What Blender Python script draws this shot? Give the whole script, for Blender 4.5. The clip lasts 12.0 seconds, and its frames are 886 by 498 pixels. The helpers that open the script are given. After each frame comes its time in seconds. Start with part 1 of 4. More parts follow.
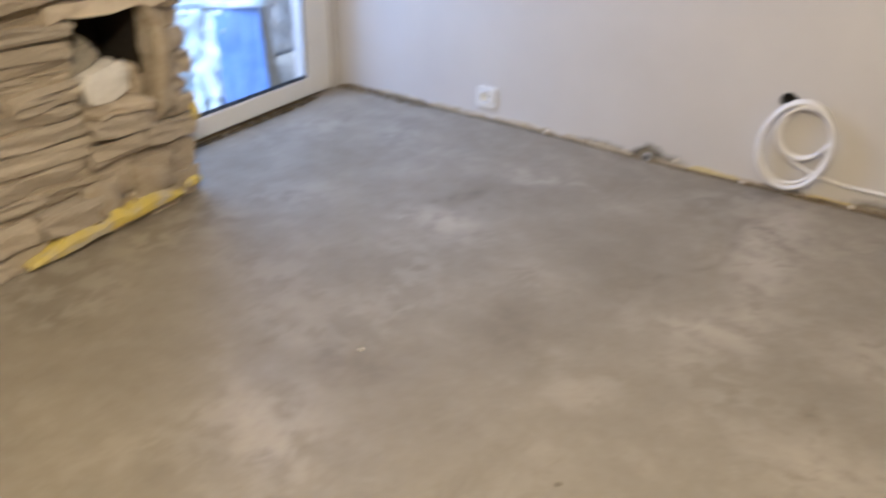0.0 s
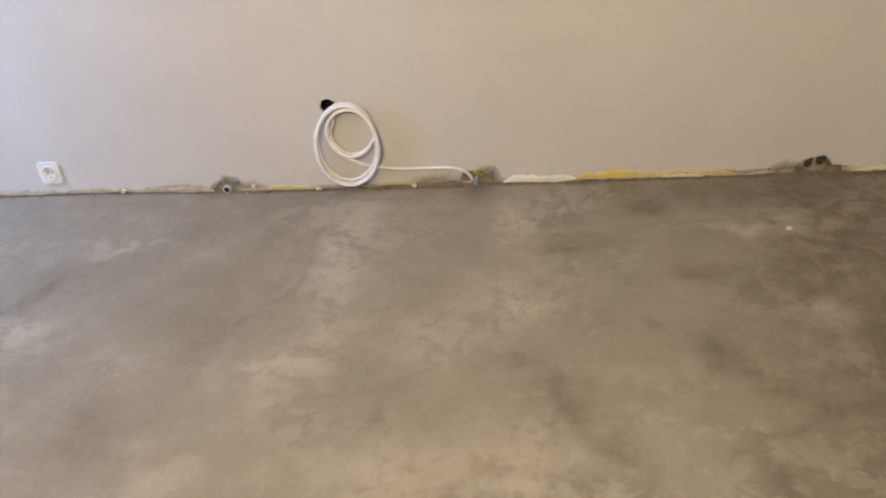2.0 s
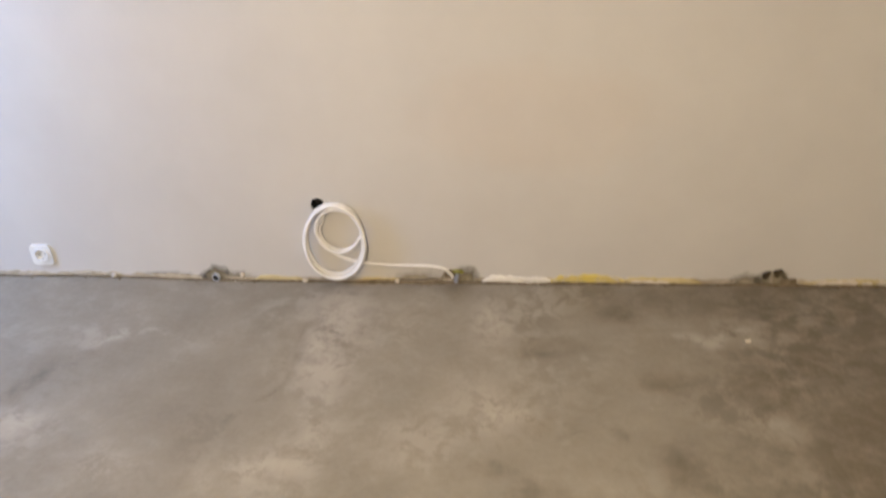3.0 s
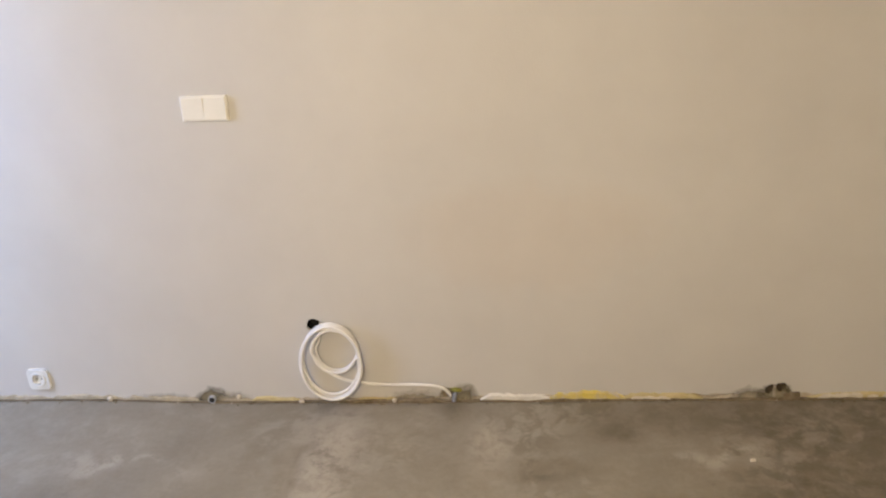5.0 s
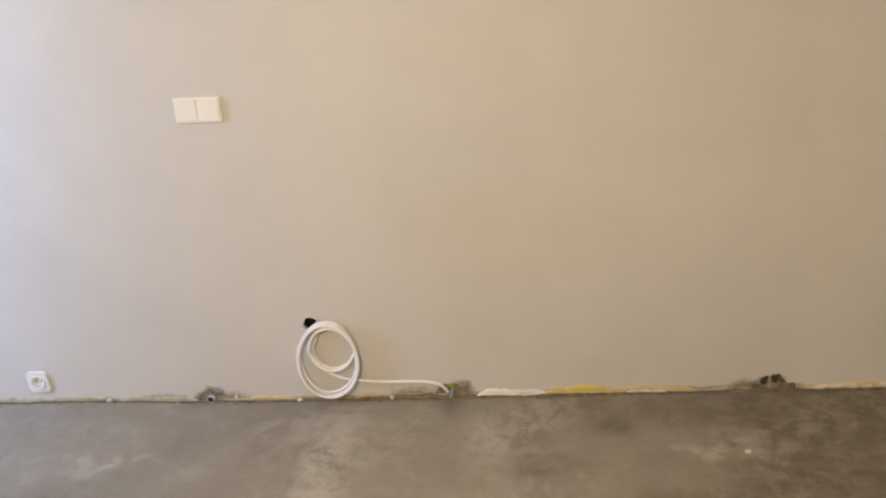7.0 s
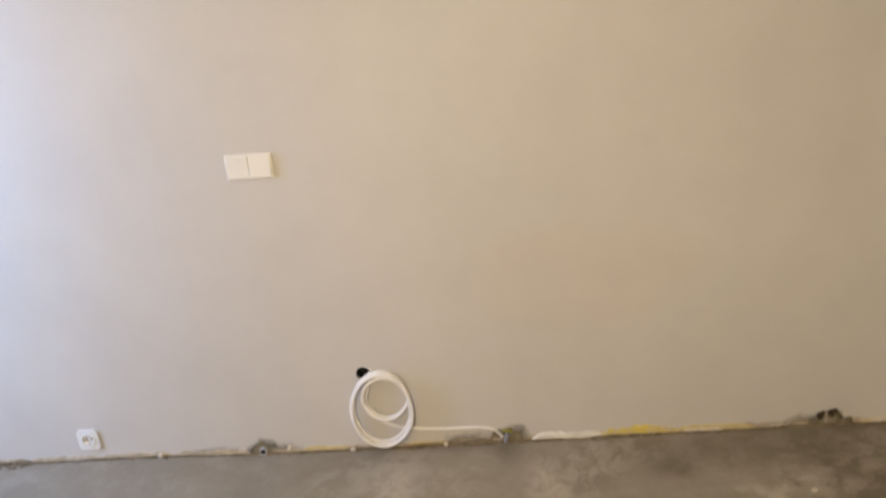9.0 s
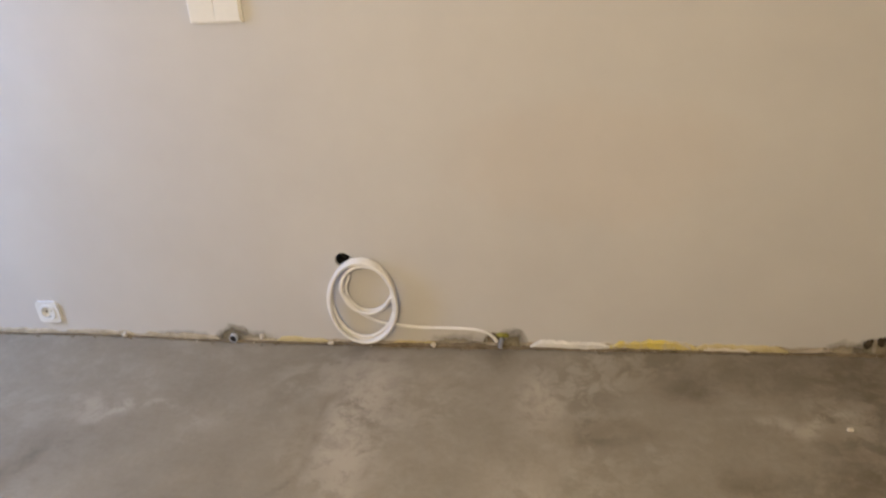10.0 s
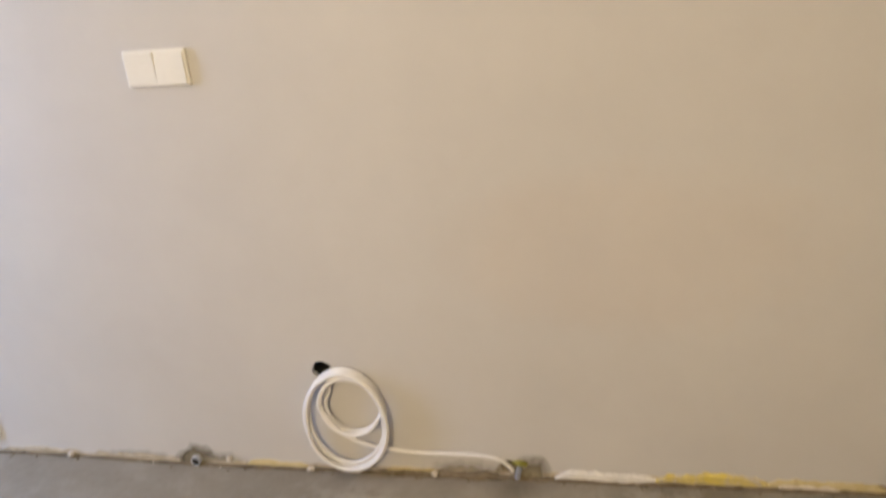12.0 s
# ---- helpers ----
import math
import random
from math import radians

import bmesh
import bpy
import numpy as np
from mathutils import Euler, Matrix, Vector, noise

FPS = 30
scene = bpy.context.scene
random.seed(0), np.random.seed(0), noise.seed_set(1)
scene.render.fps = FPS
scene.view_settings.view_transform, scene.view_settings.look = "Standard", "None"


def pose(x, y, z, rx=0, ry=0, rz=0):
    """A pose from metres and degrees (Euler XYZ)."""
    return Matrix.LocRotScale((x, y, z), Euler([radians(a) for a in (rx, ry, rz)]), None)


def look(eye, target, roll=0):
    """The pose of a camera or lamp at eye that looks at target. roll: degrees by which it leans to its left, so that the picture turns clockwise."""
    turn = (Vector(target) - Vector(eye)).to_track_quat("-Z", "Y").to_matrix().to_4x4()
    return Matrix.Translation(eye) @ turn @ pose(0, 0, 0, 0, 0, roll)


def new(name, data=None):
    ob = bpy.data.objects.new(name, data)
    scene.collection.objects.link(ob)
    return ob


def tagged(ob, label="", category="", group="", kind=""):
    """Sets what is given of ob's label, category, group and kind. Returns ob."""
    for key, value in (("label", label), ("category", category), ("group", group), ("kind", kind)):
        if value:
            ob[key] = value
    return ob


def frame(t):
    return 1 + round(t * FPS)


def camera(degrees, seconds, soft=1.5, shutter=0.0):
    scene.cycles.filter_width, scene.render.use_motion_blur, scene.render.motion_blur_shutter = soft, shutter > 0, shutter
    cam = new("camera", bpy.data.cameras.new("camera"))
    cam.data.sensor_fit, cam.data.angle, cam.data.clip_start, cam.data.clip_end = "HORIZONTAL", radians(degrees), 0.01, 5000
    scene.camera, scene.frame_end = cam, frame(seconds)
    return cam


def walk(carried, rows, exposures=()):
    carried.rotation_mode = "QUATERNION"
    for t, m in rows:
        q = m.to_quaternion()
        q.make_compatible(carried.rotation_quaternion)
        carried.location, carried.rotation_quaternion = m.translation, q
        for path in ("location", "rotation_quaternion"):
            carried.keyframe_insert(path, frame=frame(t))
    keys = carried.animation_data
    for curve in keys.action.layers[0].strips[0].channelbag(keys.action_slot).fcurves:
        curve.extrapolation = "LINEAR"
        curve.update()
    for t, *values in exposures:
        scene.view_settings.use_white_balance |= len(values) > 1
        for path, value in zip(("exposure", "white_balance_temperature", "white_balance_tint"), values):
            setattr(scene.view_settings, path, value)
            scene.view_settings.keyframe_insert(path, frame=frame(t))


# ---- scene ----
cam = camera(57.5, 12.0, soft=2.1, shutter=0.35)
PATH = [
    (0, (0.352, -2.626, 1.097), (-0.553, -1.133, 0.121), 1.6),
    (0.1, (0.402, -2.581, 1.097), (-0.446, -1.03, 0.161), 0.9),
    (0.2, (0.431, -2.546, 1.1), (-0.366, -0.965, 0.171), 0.6),
    (0.3, (0.469, -2.522, 1.109), (-0.278, -0.917, 0.179), 0.3),
    (0.4, (0.5, -2.49, 1.096), (-0.138, -0.832, 0.174), 0.7),
    (0.5, (0.475, -2.518, 1.074), (-0.059, -0.817, 0.167), 1.2),
    (0.6, (0.563, -2.506, 1.059), (0.119, -0.78, 0.153), 1.0),
    (0.7, (0.6, -2.45, 1.09), (0.212, -0.721, 0.13), 0.1),
    (0.8, (0.578, -2.44, 1.134), (0.265, -0.735, 0.135), -0.4),
    (0.9, (0.64, -2.425, 1.095), (0.364, -0.702, 0.095), -0.9),
    (1, (0.674, -2.417, 1.094), (0.409, -0.701, 0.102), -0.6),
    (1.2, (0.698, -2.402, 1.11), (0.494, -0.776, 0.149), -1.8),
    (1.3, (0.711, -2.395, 1.118), (0.516, -0.774, 0.146), -2.4),
    (1.5, (0.735, -2.38, 1.134), (0.537, -0.678, 0.103), -4.5),
    (1.7, (0.749, -2.388, 1.179), (0.51, -0.769, 0.214), -6.1),
    (2, (0.769, -2.401, 1.246), (0.459, -0.725, 0.199), -6.7),
    (2.5, (0.735, -2.43, 1.374), (0.452, -0.78, 0.279), -5.9),
    (2.7, (0.737, -2.432, 1.409), (0.523, -0.823, 0.422), -6.3),
    (2.8, (0.738, -2.433, 1.427), (0.522, -0.815, 0.455), -5.6),
    (3, (0.74, -2.435, 1.462), (0.513, -0.691, 0.51), -3.3),
    (3.2, (0.779, -2.427, 1.46), (0.532, -0.716, 0.67), -1.9),
    (3.3, (0.799, -2.422, 1.458), (0.551, -0.688, 0.724), -1.0),
    (3.5, (0.838, -2.414, 1.456), (0.574, -0.564, 0.745), -2.3),
    (3.7, (0.825, -2.395, 1.527), (0.533, -0.537, 0.844), -2.7),
    (5.3, (0.791, -2.402, 1.519), (0.546, -0.566, 0.766), -5.0),
    (5.5, (0.789, -2.392, 1.533), (0.543, -0.56, 0.769), -5.2),
    (6, (0.8, -2.398, 1.523), (0.545, -0.563, 0.77), -5.4),
    (6.5, (0.793, -2.413, 1.52), (0.54, -0.567, 0.794), -5.4),
    (6.7, (0.804, -2.412, 1.528), (0.555, -0.571, 0.788), -5.6),
    (8.3, (0.829, -2.408, 1.516), (0.524, -0.557, 0.821), -4.2),
    (8.5, (0.811, -2.433, 1.517), (0.495, -0.548, 0.928), -6.5),
    (8.7, (0.747, -2.419, 1.563), (0.464, -0.618, 1.027), -6.4),
    (8.8, (0.716, -2.412, 1.586), (0.448, -0.616, 1.026), -5.5),
    (9, (0.652, -2.398, 1.632), (0.403, -0.54, 0.936), -7.4),
    (9.2, (0.654, -2.338, 1.616), (0.402, -0.608, 0.871), -8.2),
    (9.3, (0.654, -2.308, 1.608), (0.388, -0.585, 0.852), -7.4),
    (9.5, (0.656, -2.248, 1.592), (0.308, -0.459, 0.769), -8.7),
    (9.7, (0.693, -2.178, 1.519), (0.313, -0.502, 0.709), -8.0),
    (9.8, (0.711, -2.143, 1.482), (0.334, -0.465, 0.675), -8.0),
    (10, (0.748, -2.073, 1.409), (0.38, -0.325, 0.508), -5.4),
    (10.2, (0.757, -2.017, 1.403), (0.366, -0.402, 0.481), -7.8),
    (10.3, (0.761, -1.989, 1.4), (0.359, -0.397, 0.444), -7.9),
    (10.5, (0.77, -1.933, 1.394), (0.387, -0.298, 0.307), -8.8),
    (10.7, (0.746, -1.854, 1.41), (0.441, -0.322, 0.328), -7.6),
    (10.8, (0.735, -1.815, 1.417), (0.441, -0.29, 0.322), -7.1),
    (11, (0.711, -1.736, 1.433), (0.41, -0.156, 0.245), -8.6),
    (11.1, (0.686, -1.751, 1.396), (0.409, -0.184, 0.358), -9.3),
    (11.2, (0.66, -1.766, 1.359), (0.4, -0.069, 0.332), -10.8),
    (11.3, (0.676, -1.732, 1.363), (0.406, -0.107, 0.415), -10.1),
    (11.4, (0.692, -1.697, 1.366), (0.402, -0.052, 0.461), -9.5),
    (11.5, (0.708, -1.663, 1.37), (0.354, 0.061, 0.419), -10.7),
    (11.6, (0.719, -1.651, 1.356), (0.348, -0.02, 0.454), -8.7),
    (11.7, (0.73, -1.639, 1.342), (0.321, -0.007, 0.46), -8.4),
    (11.8, (0.741, -1.628, 1.328), (0.317, 0.021, 0.485), -7.7),
    (12, (0.763, -1.604, 1.3), (0.296, 0.186, 0.54), -7.0),
]
walk(cam, [(t, look(eye, target, roll)) for t, eye, target, roll in PATH], exposures=[(0.0, -0.10, 4750, 10), (0.5, -0.12, 4710, 10), (1.0, 0.0, 4820, 10), (2.5, 0.03, 4910, 9), (3.0, 0.11, 4870, 9), (3.7, 0.09, 4870, 9), (5.5, -0.03, 4980, 8), (8.5, -0.07, 5030, 8), (9.5, -0.17, 5040, 8), (10.5, -0.21, 5040, 8), (11.0, -0.11, 5030, 8), (12.0, -0.08, 5030, 8)])

# ---- light ----
world = bpy.data.worlds.new("sky")
scene.world = world
world.use_nodes = True
wn = world.node_tree
sky = wn.nodes.new("ShaderNodeTexSky")
sky.sky_type, sky.sun_disc = "NISHITA", False
sky.sun_elevation, sky.sun_rotation = radians(56), radians(169)
wn.links.new(sky.outputs[0], wn.nodes["Background"].inputs[0])
wn.nodes["Background"].inputs[1].default_value = 0.15

sun = new("sun", bpy.data.lights.new("sun", "SUN"))
sun.data.energy, sun.data.angle, sun.data.color = 5.0, radians(12), (1.0, 0.97, 0.93)
sun.matrix_world = look((1.2, -6.0, 9.0), (0, 0, 0))

# The sky's light in the opening of the glazed door.
door_sky = new("door_skylight", bpy.data.lights.new("door_skylight", "AREA"))
door_sky.data.shape, door_sky.data.size, door_sky.data.size_y = "RECTANGLE", 0.60, 1.5
door_sky.data.energy, door_sky.data.color = 27.0, (0.62, 0.74, 1.0)
door_sky.matrix_world = look((-2.08, -0.78, 1.32), (-1.0, -0.12, 0.50))

# Assumed bulb on a ceiling cord, out of view, added as the warm light's source.
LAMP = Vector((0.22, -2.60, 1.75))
added_bulb_light = new("added_bulb_light", bpy.data.lights.new("added_bulb_light", "POINT"))
added_bulb_light.data.energy, added_bulb_light.data.color, added_bulb_light.data.shadow_soft_size = 167.0, (1.0, 0.70, 0.355), 0.12
added_bulb_light.location = LAMP


# ---- materials ----
class Nodes:
    """A small writer of node trees for one principled material."""

    def __init__(self, name, rough=0.7, metal=0.0, spec=0.4):
        self.mat = bpy.data.materials.new(name)
        self.mat.use_nodes = True
        self.t = self.mat.node_tree
        self.b = self.t.nodes["Principled BSDF"]
        self.b.inputs["Roughness"].default_value = rough
        self.b.inputs["Metallic"].default_value = metal
        self.b.inputs["Specular IOR Level"].default_value = spec
        self.place = None

    def make(self, kind, **values):
        n = self.t.nodes.new(kind)
        for key, v in values.items():
            n.inputs[key].default_value = v
        return n

    def link(self, a, b):
        self.t.links.new(a, b)

    def where(self, world_space=True, stretch=(1, 1, 1)):
        if world_space:
            out = self.make("ShaderNodeNewGeometry").outputs["Position"]
        else:
            out = self.make("ShaderNodeTexCoord").outputs["Object"]
            info = self.make("ShaderNodeObjectInfo")
            add = self.make("ShaderNodeVectorMath")
            add.operation = "MULTIPLY_ADD"
            add.inputs[1].default_value = (1, 1, 1)
            wide = self.make("ShaderNodeMath")
            wide.operation = "MULTIPLY"
            wide.inputs[1].default_value = 40.0
            self.link(info.outputs["Random"], wide.inputs[0])
            self.link(out, add.inputs[0])
            self.link(wide.outputs[0], add.inputs[2])
            out = add.outputs[0]
        m = self.make("ShaderNodeMapping")
        m.inputs["Scale"].default_value = stretch
        self.link(out, m.inputs["Vector"])
        return m.outputs["Vector"]

    def noise(self, vec, scale, detail=5.0, rough=0.55, warp=0.0):
        n = self.make("ShaderNodeTexNoise", Scale=scale, Detail=detail, Roughness=rough, Distortion=warp)
        self.link(vec, n.inputs["Vector"])
        return n.outputs["Fac"]

    def ramp(self, fac, stops):
        r = self.make("ShaderNodeValToRGB")
        e = r.color_ramp.elements
        while len(e) < len(stops):
            e.new(0.5)
        for item, (pos, col) in zip(e, stops):
            item.position = pos
            item.color = (*col, 1) if len(col) == 3 else col
        self.link(fac, r.inputs["Fac"])
        return r.outputs["Color"]

    def grey(self, fac, lo, hi):
        m = self.make("ShaderNodeMapRange")
        m.inputs["From Min"].default_value, m.inputs["From Max"].default_value = lo, hi
        self.link(fac, m.inputs["Value"])
        return m.outputs["Result"]

    def absolute(self, value):
        m = self.make("ShaderNodeMath")
        m.operation = "ABSOLUTE"
        self.link(value, m.inputs[0])
        return m.outputs[0]

    def mix(self, fac, a, b, how="MIX"):
        m = self.t.nodes.new("ShaderNodeMix")
        m.data_type, m.blend_type = "RGBA", how
        for index, v in ((0, fac), (6, a), (7, b)):
            if isinstance(v, (int, float)):
                m.inputs[index].default_value = v
            elif isinstance(v, tuple):
                m.inputs[index].default_value = (*v, 1)
            else:
                self.link(v, m.inputs[index])
        return m.outputs[2]

    def colour(self, c):
        if isinstance(c, tuple):
            self.b.inputs["Base Color"].default_value = (*c, 1)
        else:
            self.link(c, self.b.inputs["Base Color"])

    def bump(self, heights, distance=0.002, strength=0.6):
        last = None
        for h, d in heights:
            n = self.make("ShaderNodeBump", Strength=strength, Distance=d * distance)
            self.link(h, n.inputs["Height"])
            if last:
                self.link(last, n.inputs["Normal"])
            last = n.outputs["Normal"]
        self.link(last, self.b.inputs["Normal"])


def mottled(name, dark, light, scale, fine, rough=0.8, depth=0.002, spec=0.3, own=False, stretch=(1, 1, 1)):
    """A surface whose colour wanders between two tones at two scales, with relief to match."""
    n = Nodes(name, rough, spec=spec)
    v = n.where(not own, stretch)
    a, b = n.noise(v, scale, 4, 0.55, 0.4), n.noise(v, fine, 3, 0.6)
    wide = n.ramp(a, [(0.32, dark), (0.68, light)])
    n.colour(n.mix(0.35, wide, n.ramp(b, [(0.3, dark), (0.7, light)])))
    n.bump([(a, 1.0), (b, 0.5)], depth)
    return n.mat


def painted_wall():
    n = Nodes("grey_wall_paint", 0.62, spec=0.3)
    v = n.where()
    a = n.noise(v, 0.9, 3, 0.5, 0.6)
    c = n.noise(v, 5.0, 4, 0.6)
    b = n.noise(v, 160, 2, 0.5)
    base = n.ramp(a, [(0.3, (0.545, 0.522, 0.494)), (0.72, (0.60, 0.577, 0.546))])
    base = n.mix(0.16, base, n.ramp(c, [(0.35, (0.50, 0.477, 0.452)), (0.65, (0.63, 0.607, 0.575))]))
    # A faint peach-coloured damp mark, ragged, above the conduit.
    cut = n.make("ShaderNodeSeparateXYZ")
    n.link(v, cut.inputs[0])
    total = None
    for axis, middle, half in (("X", 0.74, 0.40), ("Z", 0.60, 0.20)):
        part_of = n.make("ShaderNodeMapRange")
        part_of.clamp = False
        part_of.inputs["From Min"].default_value, part_of.inputs["From Max"].default_value = middle, middle + half
        n.link(cut.outputs[axis], part_of.inputs["Value"])
        square = n.make("ShaderNodeMath")
        square.operation = "POWER"
        square.inputs[1].default_value = 2.0
        n.link(n.absolute(part_of.outputs["Result"]), square.inputs[0])
        if total is None:
            total = square.outputs[0]
        else:
            add = n.make("ShaderNodeMath")
            n.link(total, add.inputs[0])
            n.link(square.outputs[0], add.inputs[1])
            total = add.outputs[0]
    rag = n.make("ShaderNodeMath")
    rag.operation = "MULTIPLY_ADD"
    rag.inputs[1].default_value = 1.6
    n.link(n.noise(v, 6.5, 6, 0.68), rag.inputs[0])
    n.link(total, rag.inputs[2])
    base = n.mix(n.grey(rag.outputs[0], 2.0, 1.25), base, n.mix(1.0, base, (1.0, 0.975, 0.948), "MULTIPLY"))
    n.colour(base)
    n.bump([(b, 0.7), (n.noise(v, 30, 3, 0.55), 0.8), (c, 1.2)], 0.0012, 0.5)
    return n.mat


def screed():
    """Floated cement screed: broad clouds, trowel streaks, pale laitance with a painted sheen, and stains with painted
    dimming.
    """
    n = Nodes("cement_screed", 0.6, spec=0.5)
    v = n.where()
    warp = n.make("ShaderNodeTexNoise", Scale=1.6, Detail=3.0)
    n.link(v, warp.inputs["Vector"])
    shift = n.make("ShaderNodeVectorMath")
    shift.operation = "MULTIPLY_ADD"
    shift.inputs[1].default_value = (0.12, 0.12, 0.12)
    n.link(warp.outputs["Color"], shift.inputs[0])
    n.link(v, shift.inputs[2])
    w = shift.outputs[0]
    clouds = n.noise(w, 2.1, 6, 0.58, 0.15)
    patch = n.noise(w, 7.5, 8, 0.68, 0.1)
    grain = n.noise(v, 55, 4, 0.65)
    long = n.make("ShaderNodeMapping")
    long.inputs["Rotation"].default_value = (0, 0, 0.35)
    long.inputs["Scale"].default_value = (1.2, 7.0, 1)
    n.link(w, long.inputs["Vector"])
    streak = n.noise(long.outputs[0], 2.2, 5, 0.6, 0.2)
    base = n.ramp(clouds, [(0.30, (0.226, 0.195, 0.147)), (0.5, (0.264, 0.231, 0.177)), (0.70, (0.304, 0.268, 0.209))])
    base = n.mix(0.25, base, n.ramp(patch, [(0.36, (0.135, 0.118, 0.090)), (0.46, (0.220, 0.198, 0.157)), (0.54, (0.265, 0.240, 0.192)), (0.64, (0.405, 0.368, 0.305))]))
    base = n.mix(0.03, base, n.ramp(streak, [(0.35, (0.17, 0.147, 0.118)), (0.65, (0.35, 0.31, 0.255))]))
    base = n.mix(0.08, base, n.ramp(grain, [(0.35, (0.15, 0.13, 0.105)), (0.65, (0.38, 0.34, 0.28))]))
    # Crisp trowel laps and hairline scratches.
    laps = n.noise(w, 14.0, 7, 0.64, 0.35)
    zone = n.make("ShaderNodeMath")
    zone.operation = "MULTIPLY"
    zone.inputs[1].default_value = 0.42
    n.link(n.grey(n.noise(v, 1.9, 3, 0.5, 0.2), 0.49, 0.66), zone.inputs[0])
    base = n.mix(zone.outputs[0], base, n.ramp(laps, [(0.455, (0.150, 0.131, 0.100)), (0.49, (0.235, 0.208, 0.163)), (0.51, (0.275, 0.246, 0.195)), (0.56, (0.385, 0.348, 0.285))]))
    for turn, offset in ((0.95, 0.0), (-0.75, 4.0), (1.9, 9.0)):
        lay = n.make("ShaderNodeMapping")
        lay.inputs["Rotation"].default_value = (0, 0, turn)
        lay.inputs["Location"].default_value = (offset, offset, 0)
        lay.vector_type = "TEXTURE"
        lay.inputs["Scale"].default_value = (0.22, 0.045, 1)
        n.link(w, lay.inputs["Vector"])
        scuff = n.noise(lay.outputs[0], 1.5, 5, 0.62, 0.8)
        base = n.mix(n.grey(scuff, 0.66, 1.5), base, (0.10, 0.085, 0.06))
        base = n.mix(n.grey(scuff, 0.34, -0.50), base, (0.50, 0.45, 0.37))
    ridge = n.make("ShaderNodeMath")
    ridge.operation = "SUBTRACT"
    ridge.inputs[1].default_value = 0.5
    n.link(n.noise(w, 3.6, 4, 0.55, 0.5), ridge.inputs[0])
    size = n.make("ShaderNodeMath")
    size.operation = "ABSOLUTE"
    n.link(ridge.outputs[0], size.inputs[0])
    line = n.make("ShaderNodeMath")
    line.operation = "MULTIPLY"
    n.link(n.grey(size.outputs[0], 0.016, 0.0), line.inputs[0])
    n.link(n.grey(clouds, 0.46, 0.62), line.inputs[1])
    base = n.mix(n.grey(line.outputs[0], 0.0, 9.0), base, (0.11, 0.094, 0.07))
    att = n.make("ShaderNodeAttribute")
    att.attribute_name = "stain_and_dim"
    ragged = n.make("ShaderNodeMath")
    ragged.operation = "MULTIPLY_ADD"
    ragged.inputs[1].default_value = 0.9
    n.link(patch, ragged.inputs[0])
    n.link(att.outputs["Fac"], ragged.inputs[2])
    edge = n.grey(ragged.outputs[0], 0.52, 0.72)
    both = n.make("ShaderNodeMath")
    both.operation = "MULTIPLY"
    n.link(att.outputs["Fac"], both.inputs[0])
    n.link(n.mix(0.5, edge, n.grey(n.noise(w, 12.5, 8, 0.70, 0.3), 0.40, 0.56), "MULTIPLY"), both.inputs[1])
    darkened = n.mix(n.grey(both.outputs[0], 0.0, 1.1), base, n.mix(1.0, base, (0.55, 0.51, 0.43), "MULTIPLY"))
    pale = n.make("ShaderNodeAttribute")
    pale.attribute_name = "laitance_and_sheen"
    rag2 = n.make("ShaderNodeMath")
    rag2.operation = "MULTIPLY"
    n.link(pale.outputs["Fac"], rag2.inputs[0])
    n.link(n.grey(n.noise(w, 11.0, 8, 0.72, 0.3), 0.42, 0.54), rag2.inputs[1])
    tone = n.mix(n.grey(rag2.outputs[0], 0.0, 1.3), darkened, (0.43, 0.385, 0.315))
    lap = n.make("ShaderNodeAttribute")
    lap.attribute_name = "trowel_edge"
    broken = n.make("ShaderNodeMath")
    broken.operation = "MULTIPLY"
    n.link(lap.outputs["Fac"], broken.inputs[0])
    n.link(n.grey(laps, 0.40, 0.58), broken.inputs[1])
    n.colour(n.mix(n.grey(broken.outputs[0], 0.0, 2.1), tone, (0.105, 0.09, 0.066)))
    n.link(n.grey(patch, 1.5, -1.0), n.b.inputs["Roughness"])
    n.bump([(clouds, 1.6), (patch, 0.8), (laps, 0.5), (grain, 0.3)], 0.0022, 0.55)
    return n.mat


def cut_stone():
    n = Nodes("rough_limestone", 0.88, spec=0.2)
    v = n.where(False)
    info = n.make("ShaderNodeObjectInfo")
    a, b = n.noise(v, 14, 5, 0.6, 0.5), n.noise(v, 70, 4, 0.6)
    tone = n.ramp(info.outputs["Random"], [(0.0, (0.36, 0.30, 0.205)), (0.35, (0.50, 0.43, 0.315)), (0.7, (0.62, 0.55, 0.425)), (1.0, (0.44, 0.395, 0.32))])
    c = n.mix(0.45, tone, n.ramp(a, [(0.3, (0.28, 0.22, 0.145)), (0.7, (0.68, 0.60, 0.47))]))
    n.colour(n.mix(0.2, c, n.ramp(b, [(0.3, (0.36, 0.29, 0.20)), (0.7, (0.72, 0.65, 0.54))])))
    n.bump([(a, 2.5), (b, 1.0)], 0.003, 0.8)
    return n.mat


